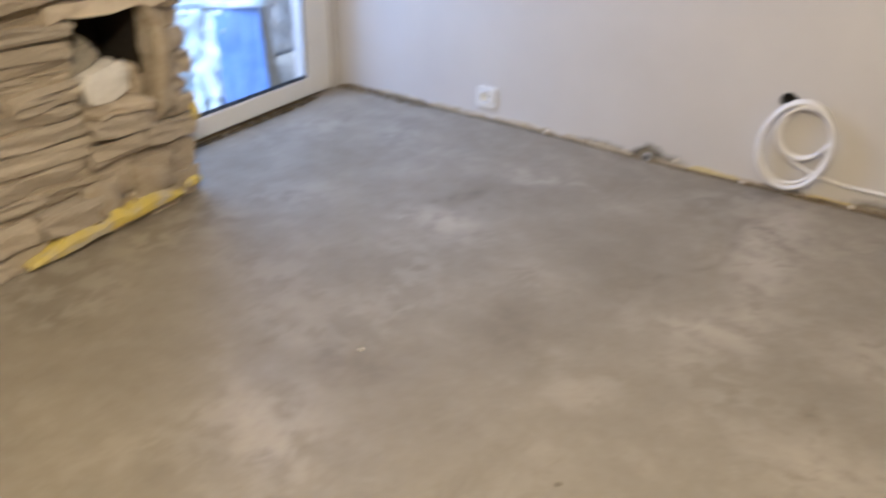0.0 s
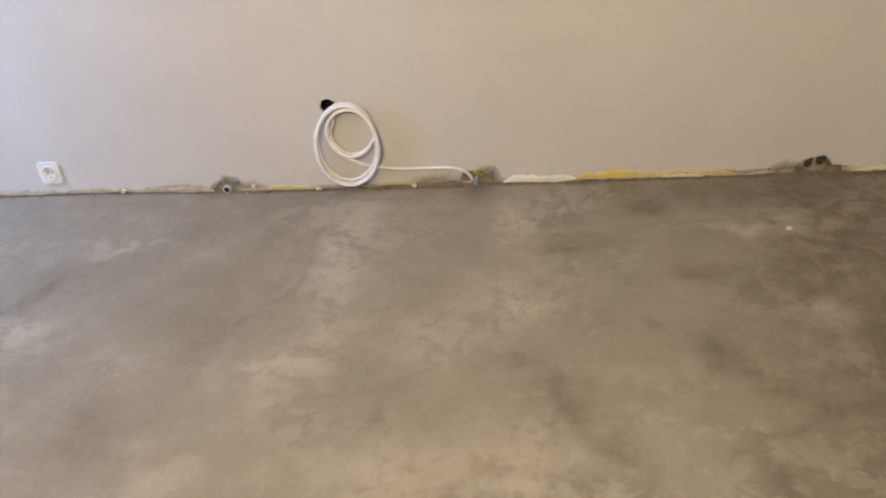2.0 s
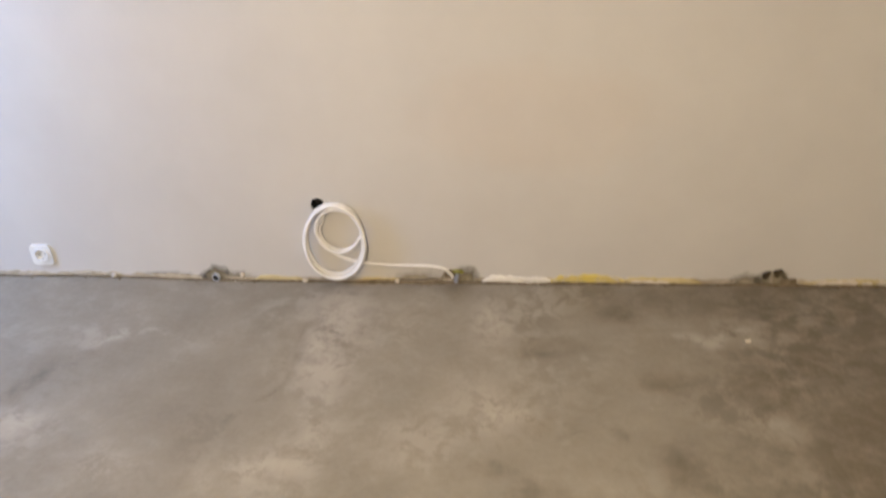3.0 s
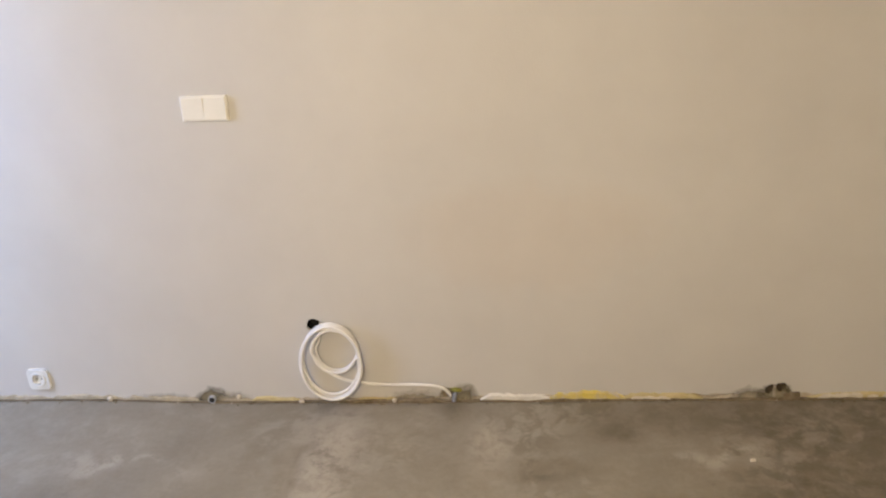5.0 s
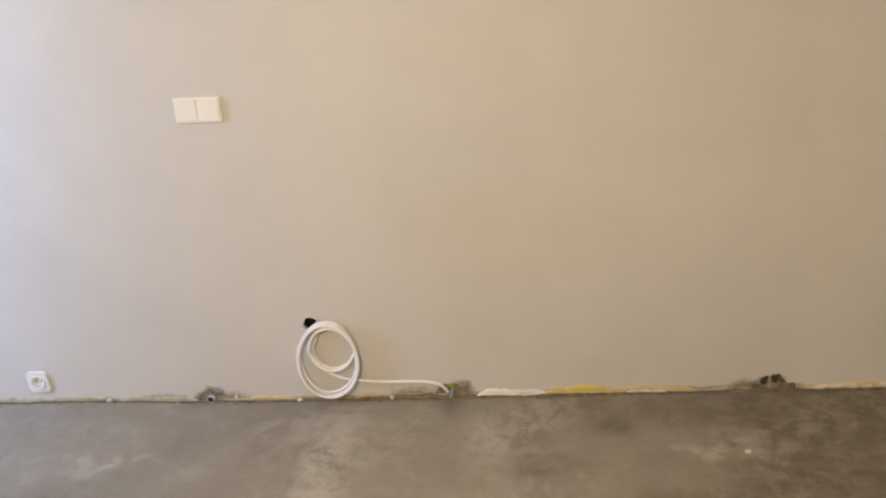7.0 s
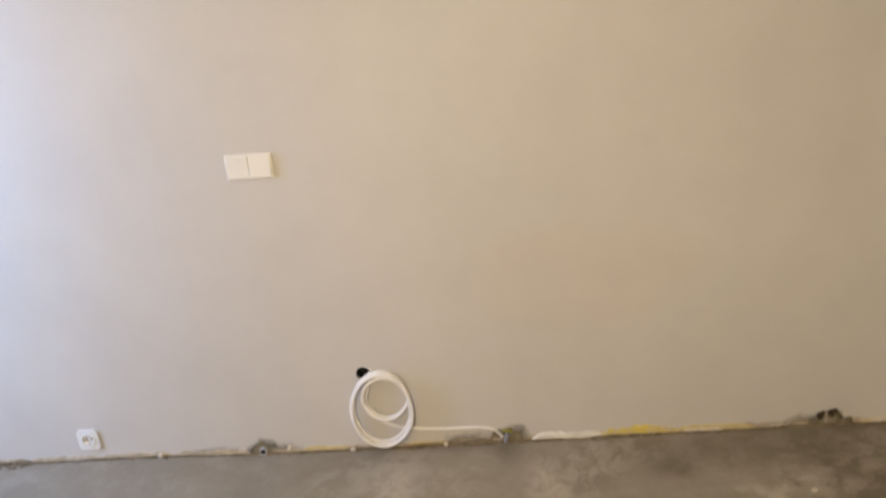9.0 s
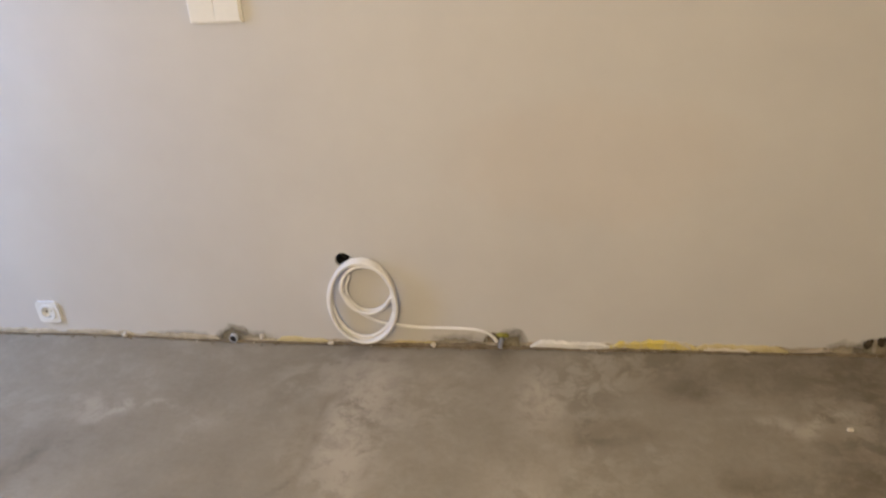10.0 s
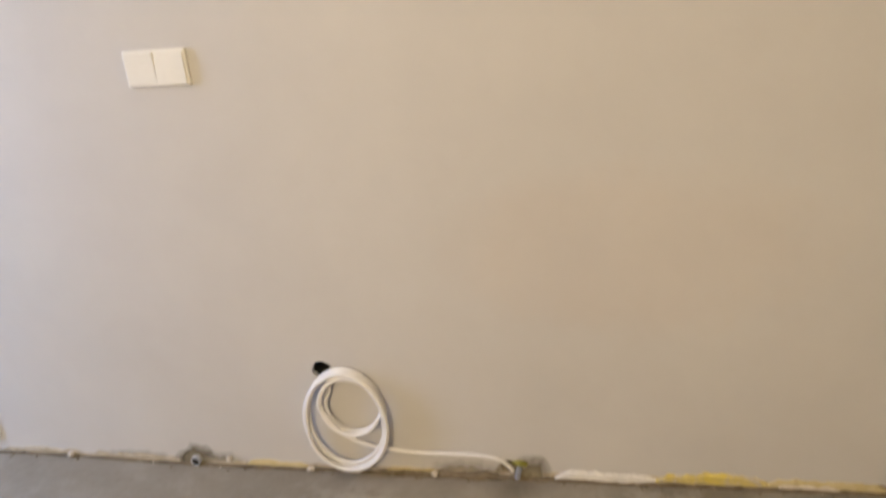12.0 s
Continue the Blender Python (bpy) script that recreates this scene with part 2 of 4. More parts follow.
def smeared(name, middle, half_x, half_z, deep=(0.07, 0.057, 0.028), mid=(0.25, 0.21, 0.13), thin=1.15):
    """Mortar that thins out raggedly into the paint round it."""
    n = Nodes(name, 0.9, spec=0.2)
    v = n.make("ShaderNodeTexCoord").outputs["Object"]
    put = n.make("ShaderNodeMapping")
    put.vector_type = "TEXTURE"
    put.inputs["Location"].default_value = (middle, 0, 0)
    put.inputs["Scale"].default_value = (half_x, 1, half_z)
    n.link(v, put.inputs["Vector"])
    far = n.make("ShaderNodeVectorMath")
    far.operation = "LENGTH"
    n.link(put.outputs[0], far.inputs[0])
    a, b = n.noise(v, 30, 5, 0.6, 0.4), n.noise(v, 110, 3, 0.6)
    rag = n.make("ShaderNodeMath")
    rag.operation = "MULTIPLY_ADD"
    rag.inputs[1].default_value = 1.1
    n.link(a, rag.inputs[0])
    n.link(far.outputs["Value"], rag.inputs[2])
    c = n.mix(0.35, n.ramp(a, [(0.32, deep), (0.68, mid)]), n.ramp(b, [(0.3, (0.10, 0.085, 0.05)), (0.7, (0.34, 0.30, 0.22))]))
    n.colour(c)
    n.link(n.grey(rag.outputs[0], 1.58, thin), n.b.inputs["Alpha"])
    n.bump([(a, 1.0), (b, 0.5)], 0.004)
    return n.mat


def clear_glass():
    n = Nodes("window_glass")
    out = n.t.nodes["Material Output"]
    clear, gloss = n.make("ShaderNodeBsdfTransparent"), n.make("ShaderNodeBsdfGlossy", Roughness=0.02)
    facing, mix = n.make("ShaderNodeLayerWeight", Blend=0.5), n.make("ShaderNodeMixShader")
    power = n.make("ShaderNodeMath")
    power.operation = "POWER"
    power.inputs[1].default_value = 4.0
    n.link(facing.outputs["Facing"], power.inputs[0])
    n.link(n.grey(power.outputs[0], -0.05, 1.2), mix.inputs[0])
    n.link(clear.outputs[0], mix.inputs[1])
    n.link(gloss.outputs[0], mix.inputs[2])
    n.link(mix.outputs[0], out.inputs["Surface"])
    return n.mat


def glowing(name, colour, strength):
    n = Nodes(name, 0.4)
    n.colour((0.9, 0.85, 0.75))
    n.b.inputs["Emission Color"].default_value = (*colour, 1)
    n.b.inputs["Emission Strength"].default_value = strength
    return n.mat


PAINT, SCREED, STONE, GLASS = painted_wall(), screed(), cut_stone(), clear_glass()
WHITE_CEIL = mottled("ceiling_paint", (0.68, 0.66, 0.63), (0.76, 0.74, 0.71), 1.5, 60, 0.8, 0.001)
ROUGH_PLASTER = mottled("old_plaster", (0.34, 0.30, 0.24), (0.52, 0.47, 0.39), 9, 60, 0.9, 0.006)
SMEAR = mottled("smeared_mortar", (0.26, 0.225, 0.16), (0.42, 0.375, 0.29), 22, 90, 0.92, 0.004)
# Black for the shade painted inside the niche.
NICHE_SHADE = mottled("niche_shade_black", (0.012, 0.010, 0.008), (0.035, 0.028, 0.02), 18, 80, 0.95, 0.006)
HOLLOW_SHADE = mottled("hollow_shade_brown", (0.018, 0.014, 0.008), (0.07, 0.052, 0.03), 40, 120, 0.95, 0.004)
JOINT = mottled("beige_lime_mortar", (0.27, 0.22, 0.15), (0.46, 0.40, 0.30), 20, 90, 0.93, 0.008)
MORTAR = mottled("grey_mortar", (0.20, 0.18, 0.14), (0.36, 0.33, 0.27), 18, 90, 0.92, 0.006)
DIRT = mottled("brown_rubble", (0.11, 0.085, 0.05), (0.27, 0.22, 0.145), 30, 120, 0.95, 0.006)
CHALK = mottled("chalky_white_plaster", (0.60, 0.57, 0.51), (0.80, 0.77, 0.72), 20, 90, 0.92, 0.004)
SHADOW_DIRT = mottled("dirt_and_shadow_brown", (0.045, 0.035, 0.018), (0.15, 0.118, 0.07), 26, 110, 0.95, 0.006)
PLASTER_CRUMB = mottled("white_plaster_crumb", (0.50, 0.44, 0.34), (0.72, 0.66, 0.55), 35, 140, 0.9, 0.004)
CREAM = mottled("cream_plaster_dust", (0.35, 0.30, 0.205), (0.57, 0.51, 0.395), 24, 100, 0.92, 0.005)
DUST = mottled("beige_edge_dust", (0.32, 0.27, 0.19), (0.60, 0.53, 0.42), 16, 90, 0.92, 0.005)


def dusty_foam():
    n = Nodes("yellow_edge_foam", 0.8, spec=0.2)
    v = n.where()
    a, b = n.noise(v, 20, 4, 0.6, 0.3), n.noise(v, 110, 3, 0.6)
    c = n.ramp(a, [(0.40, (0.52, 0.47, 0.36)), (0.47, (0.58, 0.48, 0.16)), (0.60, (0.66, 0.53, 0.07))])
    n.colour(n.mix(0.2, c, n.ramp(b, [(0.3, (0.36, 0.30, 0.14)), (0.7, (0.68, 0.60, 0.36))])))
    n.bump([(a, 1.0), (b, 0.5)], 0.004)
    return n.mat


FOAM_YELLOW = dusty_foam()
FOAM_PALE = mottled("dusty_yellow_foam", (0.46, 0.38, 0.17), (0.62, 0.54, 0.32), 22, 110, 0.85, 0.004)
PVC = mottled("white_window_plastic", (0.70, 0.69, 0.66), (0.76, 0.75, 0.72), 8, 90, 0.35, 0.0003, 0.5)
GASKET = mottled("black_rubber", (0.015, 0.015, 0.016), (0.03, 0.03, 0.03), 30, 120, 0.6, 0.0005)
IVORY = mottled("ivory_switch_plastic", (0.76, 0.735, 0.675), (0.80, 0.775, 0.72), 12, 90, 0.33, 0.0002, 0.5)
SNOW = mottled("white_socket_plastic", (0.74, 0.73, 0.70), (0.80, 0.79, 0.76), 12, 90, 0.33, 0.0002, 0.5)
SHEATH = mottled("white_cable_sheath", (0.76, 0.73, 0.70), (0.85, 0.83, 0.81), 25, 140, 0.42, 0.0004, 0.5)
BOX_BLACK = mottled("black_box_plastic", (0.008, 0.008, 0.008), (0.02, 0.02, 0.02), 30, 100, 0.6, 0.001)
CONDUIT = mottled("grey_conduit_plastic", (0.42, 0.44, 0.48), (0.56, 0.58, 0.62), 20, 120, 0.5, 0.0006)
DULL_CONDUIT = mottled("dusty_dark_conduit", (0.17, 0.18, 0.22), (0.36, 0.37, 0.42), 60, 160, 0.55, 0.001)
GREEN_WIRE = mottled("green_yellow_sheath", (0.13, 0.13, 0.02), (0.34, 0.32, 0.05), 60, 160, 0.5, 0.0006)
METAL = mottled("dull_steel", (0.35, 0.34, 0.33), (0.5, 0.49, 0.47), 30, 150, 0.45, 0.0004, 0.5)
TARP_BLUE = mottled("blue_tarpaulin", (0.17, 0.30, 0.74), (0.30, 0.46, 0.90), 5, 40, 0.45, 0.004)
FILM_CYAN = mottled("crumpled_pale_film", (0.62, 0.78, 0.88), (0.90, 0.95, 0.97), 11, 45, 0.3, 0.014)
PINK = mottled("pink_packing", (0.62, 0.36, 0.36), (0.75, 0.5, 0.5), 14, 60, 0.6, 0.004)
WHITEWASH = mottled("whitewashed_rubble", (0.52, 0.50, 0.48), (0.80, 0.78, 0.76), 4, 26, 0.9, 0.03)
TIMBER = mottled("weathered_board", (0.26, 0.21, 0.15), (0.42, 0.36, 0.27), 6, 70, 0.85, 0.002, stretch=(1, 1, 0.1))
EARTH = mottled("yard_gravel", (0.32, 0.30, 0.27), (0.50, 0.48, 0.44), 3, 45, 0.95, 0.01)
LEAF = mottled("shrub_leaf", (0.08, 0.14, 0.03), (0.30, 0.38, 0.08), 9, 60, 0.5, 0.001, own=True)
BARK = mottled("shrub_bark", (0.09, 0.07, 0.05), (0.16, 0.12, 0.09), 20, 90, 0.9, 0.002)


# ---- mesh helpers ----
def mesh_of(bm, name, material, smooth=False):
    me = bpy.data.meshes.new(name)
    bm.normal_update()
    bm.to_mesh(me)
    bm.free()
    me.materials.append(material)
    if smooth:
        for p in me.polygons:
            p.use_smooth = True
    return me


def part(name, bm, material, parent=None, label="", smooth=False, at=None):
    ob = new(name, mesh_of(bm, name, material, smooth))
    if at:
        ob.location = at
    if parent:
        ob.parent = parent
    if label:
        tagged(ob, label)
    return ob


def empty(name, at=(0, 0, 0)):
    ob = new(name)
    ob.location = at
    ob.empty_display_size = 0.05
    return ob


def block(bm, lo, hi, bevel=0.0, segments=2):
    """A box from corner to corner, its edges rounded."""
    lo, hi = Vector(lo), Vector(hi)
    made = bmesh.ops.create_cube(bm, size=1.0)["verts"]
    for v in made:
        v.co = Vector([(a + b) / 2 + c * (b - a) for a, b, c in zip(lo, hi, v.co)])
    if bevel:
        edges = {e for v in made for e in v.link_edges}
        bmesh.ops.bevel(bm, geom=list(edges), offset=bevel, segments=segments, affect="EDGES", profile=0.6)
    return bm


def slab(lo, hi, bevel=0.0, segments=2):
    return block(bmesh.new(), lo, hi, bevel, segments)


def tube(points, radius, sides=10, close=False, caps=True):
    """A round tube swept along points."""
    bm = bmesh.new()
    pts = [Vector(p) for p in points]
    rings, side = [], None
    for i, p in enumerate(pts):
        a = pts[i - 1] if (i or close) else p
        b = pts[(i + 1) % len(pts)] if (i + 1 < len(pts) or close) else p
        way = (b - a).normalized()
        if side is None:
            side = way.orthogonal().normalized()
        side = (side - way * side.dot(way)).normalized()
        up = way.cross(side)
        r = radius[i] if isinstance(radius, (list, tuple)) else radius
        rings.append([bm.verts.new(p + (side * math.cos(2 * math.pi * k / sides) + up * math.sin(2 * math.pi * k / sides)) * r) for k in range(sides)])
    pairs = list(zip(rings, rings[1:])) + ([(rings[-1], rings[0])] if close else [])
    for a, b in pairs:
        for k in range(sides):
            bm.faces.new((a[k], a[(k + 1) % sides], b[(k + 1) % sides], b[k]))
    if caps and not close:
        bm.faces.new(rings[0][::-1])
        bm.faces.new(rings[-1])
    bmesh.ops.recalc_face_normals(bm, faces=bm.faces)
    return bm


def smooth_path(keys, steps=10):
    """A curve through the keys (Catmull-Rom)."""
    k = [Vector(p) for p in keys]
    k = [2 * k[0] - k[1]] + k + [2 * k[-1] - k[-2]]
    out = []
    for a, b, c, d in zip(k, k[1:], k[2:], k[3:]):
        for i in range(steps):
            t = i / steps
            out.append(0.5 * (2 * b + (c - a) * t + (2 * a - 5 * b + 4 * c - d) * t**2 + (3 * b - a - 3 * c + d) * t**3))
    return out + [k[-2]]


def plate(outline, holes, y0, y1):
    """A plate in the x-z plane with holes, from y0 (front) to y1 (back)."""
    bm = bmesh.new()
    edges = []
    for loop in (outline, *holes):
        vs = [bm.verts.new((x, y0, z)) for x, z in loop]
        edges += [bm.edges.new((a, b)) for a, b in zip(vs, vs[1:] + vs[:1])]
    bmesh.ops.triangle_fill(bm, use_beauty=True, use_dissolve=False, edges=edges)
    faces = list(bm.faces)
    for f in faces:
        if f.normal.length == 0:
            f.normal_update()
        if f.normal.y > 0:
            f.normal_flip()
    back = bmesh.ops.extrude_face_region(bm, geom=faces)
    for g in back["geom"]:
        if isinstance(g, bmesh.types.BMVert):
            g.co.y = y1
    bmesh.ops.recalc_face_normals(bm, faces=bm.faces)
    return bm


def rounded_plate(half_w, half_h, radius, y0, y1, soft=0.002):
    """A flat plate with rounded corners, its front edge eased."""
    loop = []
    for sx, sz, a0 in ((1, 1, 0), (-1, 1, 90), (-1, -1, 180), (1, -1, 270)):
        for k in range(7):
            a = radians(a0 + 15 * k)
            loop.append((sx * (half_w - radius) + radius * math.cos(a), sz * (half_h - radius) + radius * math.sin(a)))
    bm = bmesh.new()
    rings = []
    for inset, y in ((0, y1), (0, y0 + soft), (soft * 0.35, y0 + soft * 0.35), (soft, y0)):
        rings.append([bm.verts.new((x * (1 - inset / half_w), y, z * (1 - inset / half_h))) for x, z in loop])
    for a, b in zip(rings, rings[1:]):
        for k in range(len(loop)):
            bm.faces.new((a[k], a[(k + 1) % len(loop)], b[(k + 1) % len(loop)], b[k]))
    bm.faces.new(rings[-1])
    bm.faces.new(rings[0][::-1])
    bmesh.ops.recalc_face_normals(bm, faces=bm.faces)
    return bm


def lump(size, seed, rough=0.35, detail=2):
    """An uneven clod, a little flattened below."""
    bm = bmesh.new()
    bmesh.ops.create_icosphere(bm, subdivisions=detail, radius=1.0)
    s = Vector((seed * 3.7, seed * 1.3, seed * 7.9))
    for v in bm.verts:
        k = 1 + rough * noise.noise(v.co * 1.4 + s) + rough * 0.5 * noise.noise(v.co * 3.5 + s)
        v.co = Vector((v.co.x * size[0], v.co.y * size[1], v.co.z * size[2])) * k
    return bm


# ---- the room's shell ----
X0, X1, Y0, Z1 = -1.78, 3.3, -4.6, 2.55
PLASTER = 0.012


def bumpy(x, s, seed):
    return noise.noise(Vector((x * s, seed, 0.3)))


def swell(x):
    """The screed rises a little along the wall towards the room's corner."""
    k = min(1.0, max(0.0, (-0.30 - x) / 0.65))
    return 0.015 * k * k * (3 - 2 * k)


def bottom_edge(x):
    """Height at which the painted plaster breaks off above the floor."""
    z = 0.015 + 0.005 * bumpy(x, 6, 1.0) + 0.006 * bumpy(x, 25, 2.0) + 0.004 * bumpy(x, 90, 3.0)
    if x > 0.5:
        z += 0.006
    if x < -0.5:
        z -= 0.007
    z += swell(x)
    for mid, half, top in ((-0.418, 0.04, 0.035), (0.447, 0.036, 0.042), (1.545, 0.040, 0.050)):
        if abs(x - mid) < half:
            z = max(z, top * math.sqrt(1 - ((x - mid) / half) ** 2) + 0.008 * bumpy(x, 60, 4.0) + 0.01)
    return max(z, 0.004)


def floor_slab():
    """The screed, with finer cells where the camera looks, carrying its stains and painted light as two attributes."""
    step = 0.015
    xs = [X0 - 0.06 + i * step for i in range(int((X1 - X0 + 0.15) / step) + 1)]
    ys = [Y0 - 0.1 + i * step for i in range(int((0.0 - Y0 + 0.12) / step) + 1)]
    ys[-1] = 0.06
    verts, faces, wide = [], [], len(xs)
    for y in ys:
        k = min(1.0, max(0.0, (y + 0.30) / 0.30))
        k = k * k * (3 - 2 * k)
        for x in xs:
            p = Vector((x, y, 0.5))
            verts.append((x, y, 0.0022 * noise.noise(p * 1.7) + 0.0012 * noise.noise(p * 6.0) - 0.001 + swell(x) * k))
    for j in range(len(ys) - 1):
        faces += [(j * wide + i, j * wide + i + 1, (j + 1) * wide + i + 1, (j + 1) * wide + i) for i in range(wide - 1)]
    me = bpy.data.meshes.new("floor")
    me.from_pydata(verts, [], faces)
    me.materials.append(SCREED)
    me.shade_smooth()
    dark = [(-0.79, -0.60, 0.04, 0.14, 0.6), (-0.34, -0.54, 0.22, 0.14, 0.25), (-0.03, -0.42, 0.05, 0.20, 0.55), (0.11, -0.33, 0.07, 0.02, 0.7),
            (-0.40, -0.75, 0.22, 0.10, 0.20), (-0.18, -0.82, 0.06, 0.12, 0.5), (0.36, -1.13, 0.02, 0.03, 1.0), (0.76, -0.38, 0.10, 0.035, 0.6),
            (1.03, -0.19, 0.06, 0.035, 0.9), (1.55, -0.55, 0.20, 0.08, 0.8), (1.11, -0.52, 0.07, 0.04, 0.7), (0.73, -0.73, 0.05, 0.06, 0.7)]
    # The broad patches at the right end also paint the light's falloff.
    dark += [(1.12, -0.86, 0.06, 0.05, 0.7), (1.15, -0.94, 0.05, 0.03, 0.7), (1.24, -1.03, 0.05, 0.025, 0.9), (1.31, -1.08, 0.05, 0.025, 0.8), (0.66, -0.91, 0.06, 0.03, 0.6),
             (0.74, -0.99, 0.05, 0.03, 0.7), (0.76, -1.09, 0.03, 0.05, 0.8), (0.83, -1.18, 0.06, 0.03, 0.8), (1.16, -1.25, 0.06, 0.05, 0.8), (1.23, -1.32, 0.03, 0.03, 0.8),
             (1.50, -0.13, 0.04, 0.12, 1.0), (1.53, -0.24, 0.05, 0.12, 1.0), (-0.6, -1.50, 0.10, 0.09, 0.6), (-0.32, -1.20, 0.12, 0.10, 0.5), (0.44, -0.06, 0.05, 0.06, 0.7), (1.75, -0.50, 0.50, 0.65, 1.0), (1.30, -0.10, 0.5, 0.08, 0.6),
             (1.70, -1.15, 0.40, 0.35, 0.7), (0.60, -1.20, 0.05, 0.06, 0.4)]
    # Pale laitance; the patch near the door's corner paints the sky's sheen.
    pale = [(-0.60, -0.36, 0.24, 0.03, 0.9), (-0.75, -0.80, 0.14, 0.06, 1.0), (0.09, -0.25, 0.09, 0.14, 0.9), (0.10, -0.50, 0.08, 0.14, 1.0), (0.14, -0.78, 0.05, 0.16, 0.7),
            (0.04, -0.95, 0.11, 0.05, 0.9), (0.60, -0.22, 0.05, 0.16, 1.0), (1.31, -0.33, 0.14, 0.025, 1.0), (0.63, -0.69, 0.10, 0.10, 1.0), (0.42, -0.80, 0.10, 0.10, 0.6),
            (1.34, -0.74, 0.07, 0.05, 0.7), (0.68, -1.24, 0.12, 0.10, 0.7), (-0.55, -1.76, 0.15, 0.12, 0.7), (-0.95, -1.34, 0.25, 0.10, 0.5), (1.11, -1.18, 0.08, 0.02, 0.9),
            (-1.55, -0.36, 0.10, 0.16, 0.7), (-0.12, -1.28, 0.10, 0.06, 0.6), (-0.40, -0.95, 0.08, 0.06, 0.7), (0.95, -1.05, 0.10, 0.10, 0.5), (0.38, -1.28, 0.14, 0.10, 0.6)]
    # Trowel edges: dark curved lines, each through a few points.
    lines = [[(0.64, -0.88), (0.73, -0.97), (0.76, -1.09), (0.82, -1.18), (0.92, -1.24)], [(-0.01, -0.30), (0.01, -0.56), (-0.10, -0.74), (-0.15, -0.92)],
             [(1.06, -1.22), (1.16, -1.15), (1.30, -1.10), (1.42, -1.02)], [(1.10, -0.84), (1.17, -0.95), (1.30, -1.00)], [(1.12, -1.30), (1.20, -1.24), (1.24, -1.33)],
             [(0.36, -1.16), (0.35, -1.12), (0.38, -1.09)], [(-0.85, -0.72), (-0.78, -0.58), (-0.70, -0.52)], [(0.80, -0.80), (0.90, -0.74), (0.98, -0.78)]]
    xy = np.array([v[:2] for v in verts])
    bend = np.array([[noise.noise(Vector((x * s, y * s, z))) for s, z in ((5, 2.0), (13, 4.0), (5, 9.0), (13, 7.0))] for x, y in xy])
    px, py = xy[:, 0] + bend[:, 0] * 0.07 + bend[:, 1] * 0.04, xy[:, 1] + bend[:, 2] * 0.07 + bend[:, 3] * 0.04
    lx, ly = xy[:, 0] + bend[:, 1] * 0.02, xy[:, 1] + bend[:, 3] * 0.02
    for name, blobs in (("stain_and_dim", dark), ("laitance_and_sheen", pale)):
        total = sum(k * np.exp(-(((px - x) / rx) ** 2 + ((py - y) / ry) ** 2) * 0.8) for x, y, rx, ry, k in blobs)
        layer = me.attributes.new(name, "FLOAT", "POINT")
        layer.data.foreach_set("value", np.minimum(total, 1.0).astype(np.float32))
    edge = np.zeros(len(xy))
    for points in lines:
        for q in smooth_path([(x, y, 0) for x, y in points], 14):
            edge = np.maximum(edge, np.exp(-((lx - q.x) ** 2 + (ly - q.y) ** 2) / 0.015**2))
    me.attributes.new("trowel_edge", "FLOAT", "POINT").data.foreach_set("value", edge.astype(np.float32))
    return tagged(new("floor", me), "grey-brown floated cement screed floor with pale clouds, stains and painted dimming at the right", "floor", kind="structure")


floor_slab()
part_floor = part("sub_floor", slab((X0 - 0.11, Y0 - 0.2, -0.6), (X1 + 0.2, 0.3, -0.03)), ROUGH_PLASTER)
tagged(part_floor, "rough concrete base under the screed", "floor base", kind="structure")


def back_wall():
    xs = [X0 + i * 0.008 for i in range(int((X1 - X0) / 0.008) + 1)]
    outline = [(x, bottom_edge(x)) for x in xs] + [(X1, Z1), (X0, Z1)]
    hole = []
    for k in range(28):
        a = 2 * math.pi * k / 28
        r = 0.027 + 0.004 * bumpy(math.cos(a) * 2, 1.3, 5 + math.sin(a) * 2)
        hole.append((0.002 + r * math.cos(a) * 1.04, 0.303 + r * math.sin(a) * 0.86))
    wall = part("wall_north", plate(outline, [hole], 0.0, PLASTER), PAINT)
    tagged(wall, "smooth light warm-grey painted plaster wall, broken off at the floor", "wall", kind="structure")
    # Masonry behind the plaster, with a pocket for the wall box.
    core = part("wall_core_north", plate([(X0 - 0.11, -0.02), (X1 + 0.2, -0.02), (X1 + 0.2, Z1), (X0 - 0.11, Z1)],
                                         [[(0.003 + 0.034 * math.cos(a * 0.2618), 0.306 + 0.034 * math.sin(a * 0.2618)) for a in range(24)]], PLASTER, 0.30), ROUGH_PLASTER)
    tagged(core, "rough masonry behind the broken plaster edge", "wall", kind="structure")


back_wall()


def plain_wall(name, lo, hi, label, material=None):
    return tagged(part(name, slab(lo, hi), material or PAINT), label, "wall", kind="structure")


DY0, DY1, DZ = -1.30, -0.045, 2.12
west = bmesh.new()
block(west, (X0 - 0.11, Y0, -0.02), (X0, DY0, Z1))
block(west, (X0 - 0.11, DY1, -0.02), (X0, 0.0, Z1))
block(west, (X0 - 0.11, DY0, DZ), (X0, DY1, Z1))
tagged(part("wall_west", west, PAINT), "grey painted wall round the glazed door", "wall", kind="structure")
# Walls out of view, in dark plaster so that less light bounces back.
plain_wall("wall_east", (X1, Y0, -0.02), (X1 + 0.2, PLASTER, Z1), "unseen closing wall in rough grey-brown plaster, kept dark to cut bounced light", ROUGH_PLASTER)
plain_wall("wall_south", (X0 - 0.11, Y0 - 0.2, -0.02), (X1 + 0.2, Y0, Z1), "unseen closing wall in rough grey-brown plaster, kept dark to cut bounced light", ROUGH_PLASTER)
tagged(part("ceiling", slab((X0 - 0.11, Y0 - 0.2, Z1), (X1 + 0.2, 0.3, Z1 + 0.2)), WHITE_CEIL), "plain off-white ceiling", "ceiling", kind="structure")


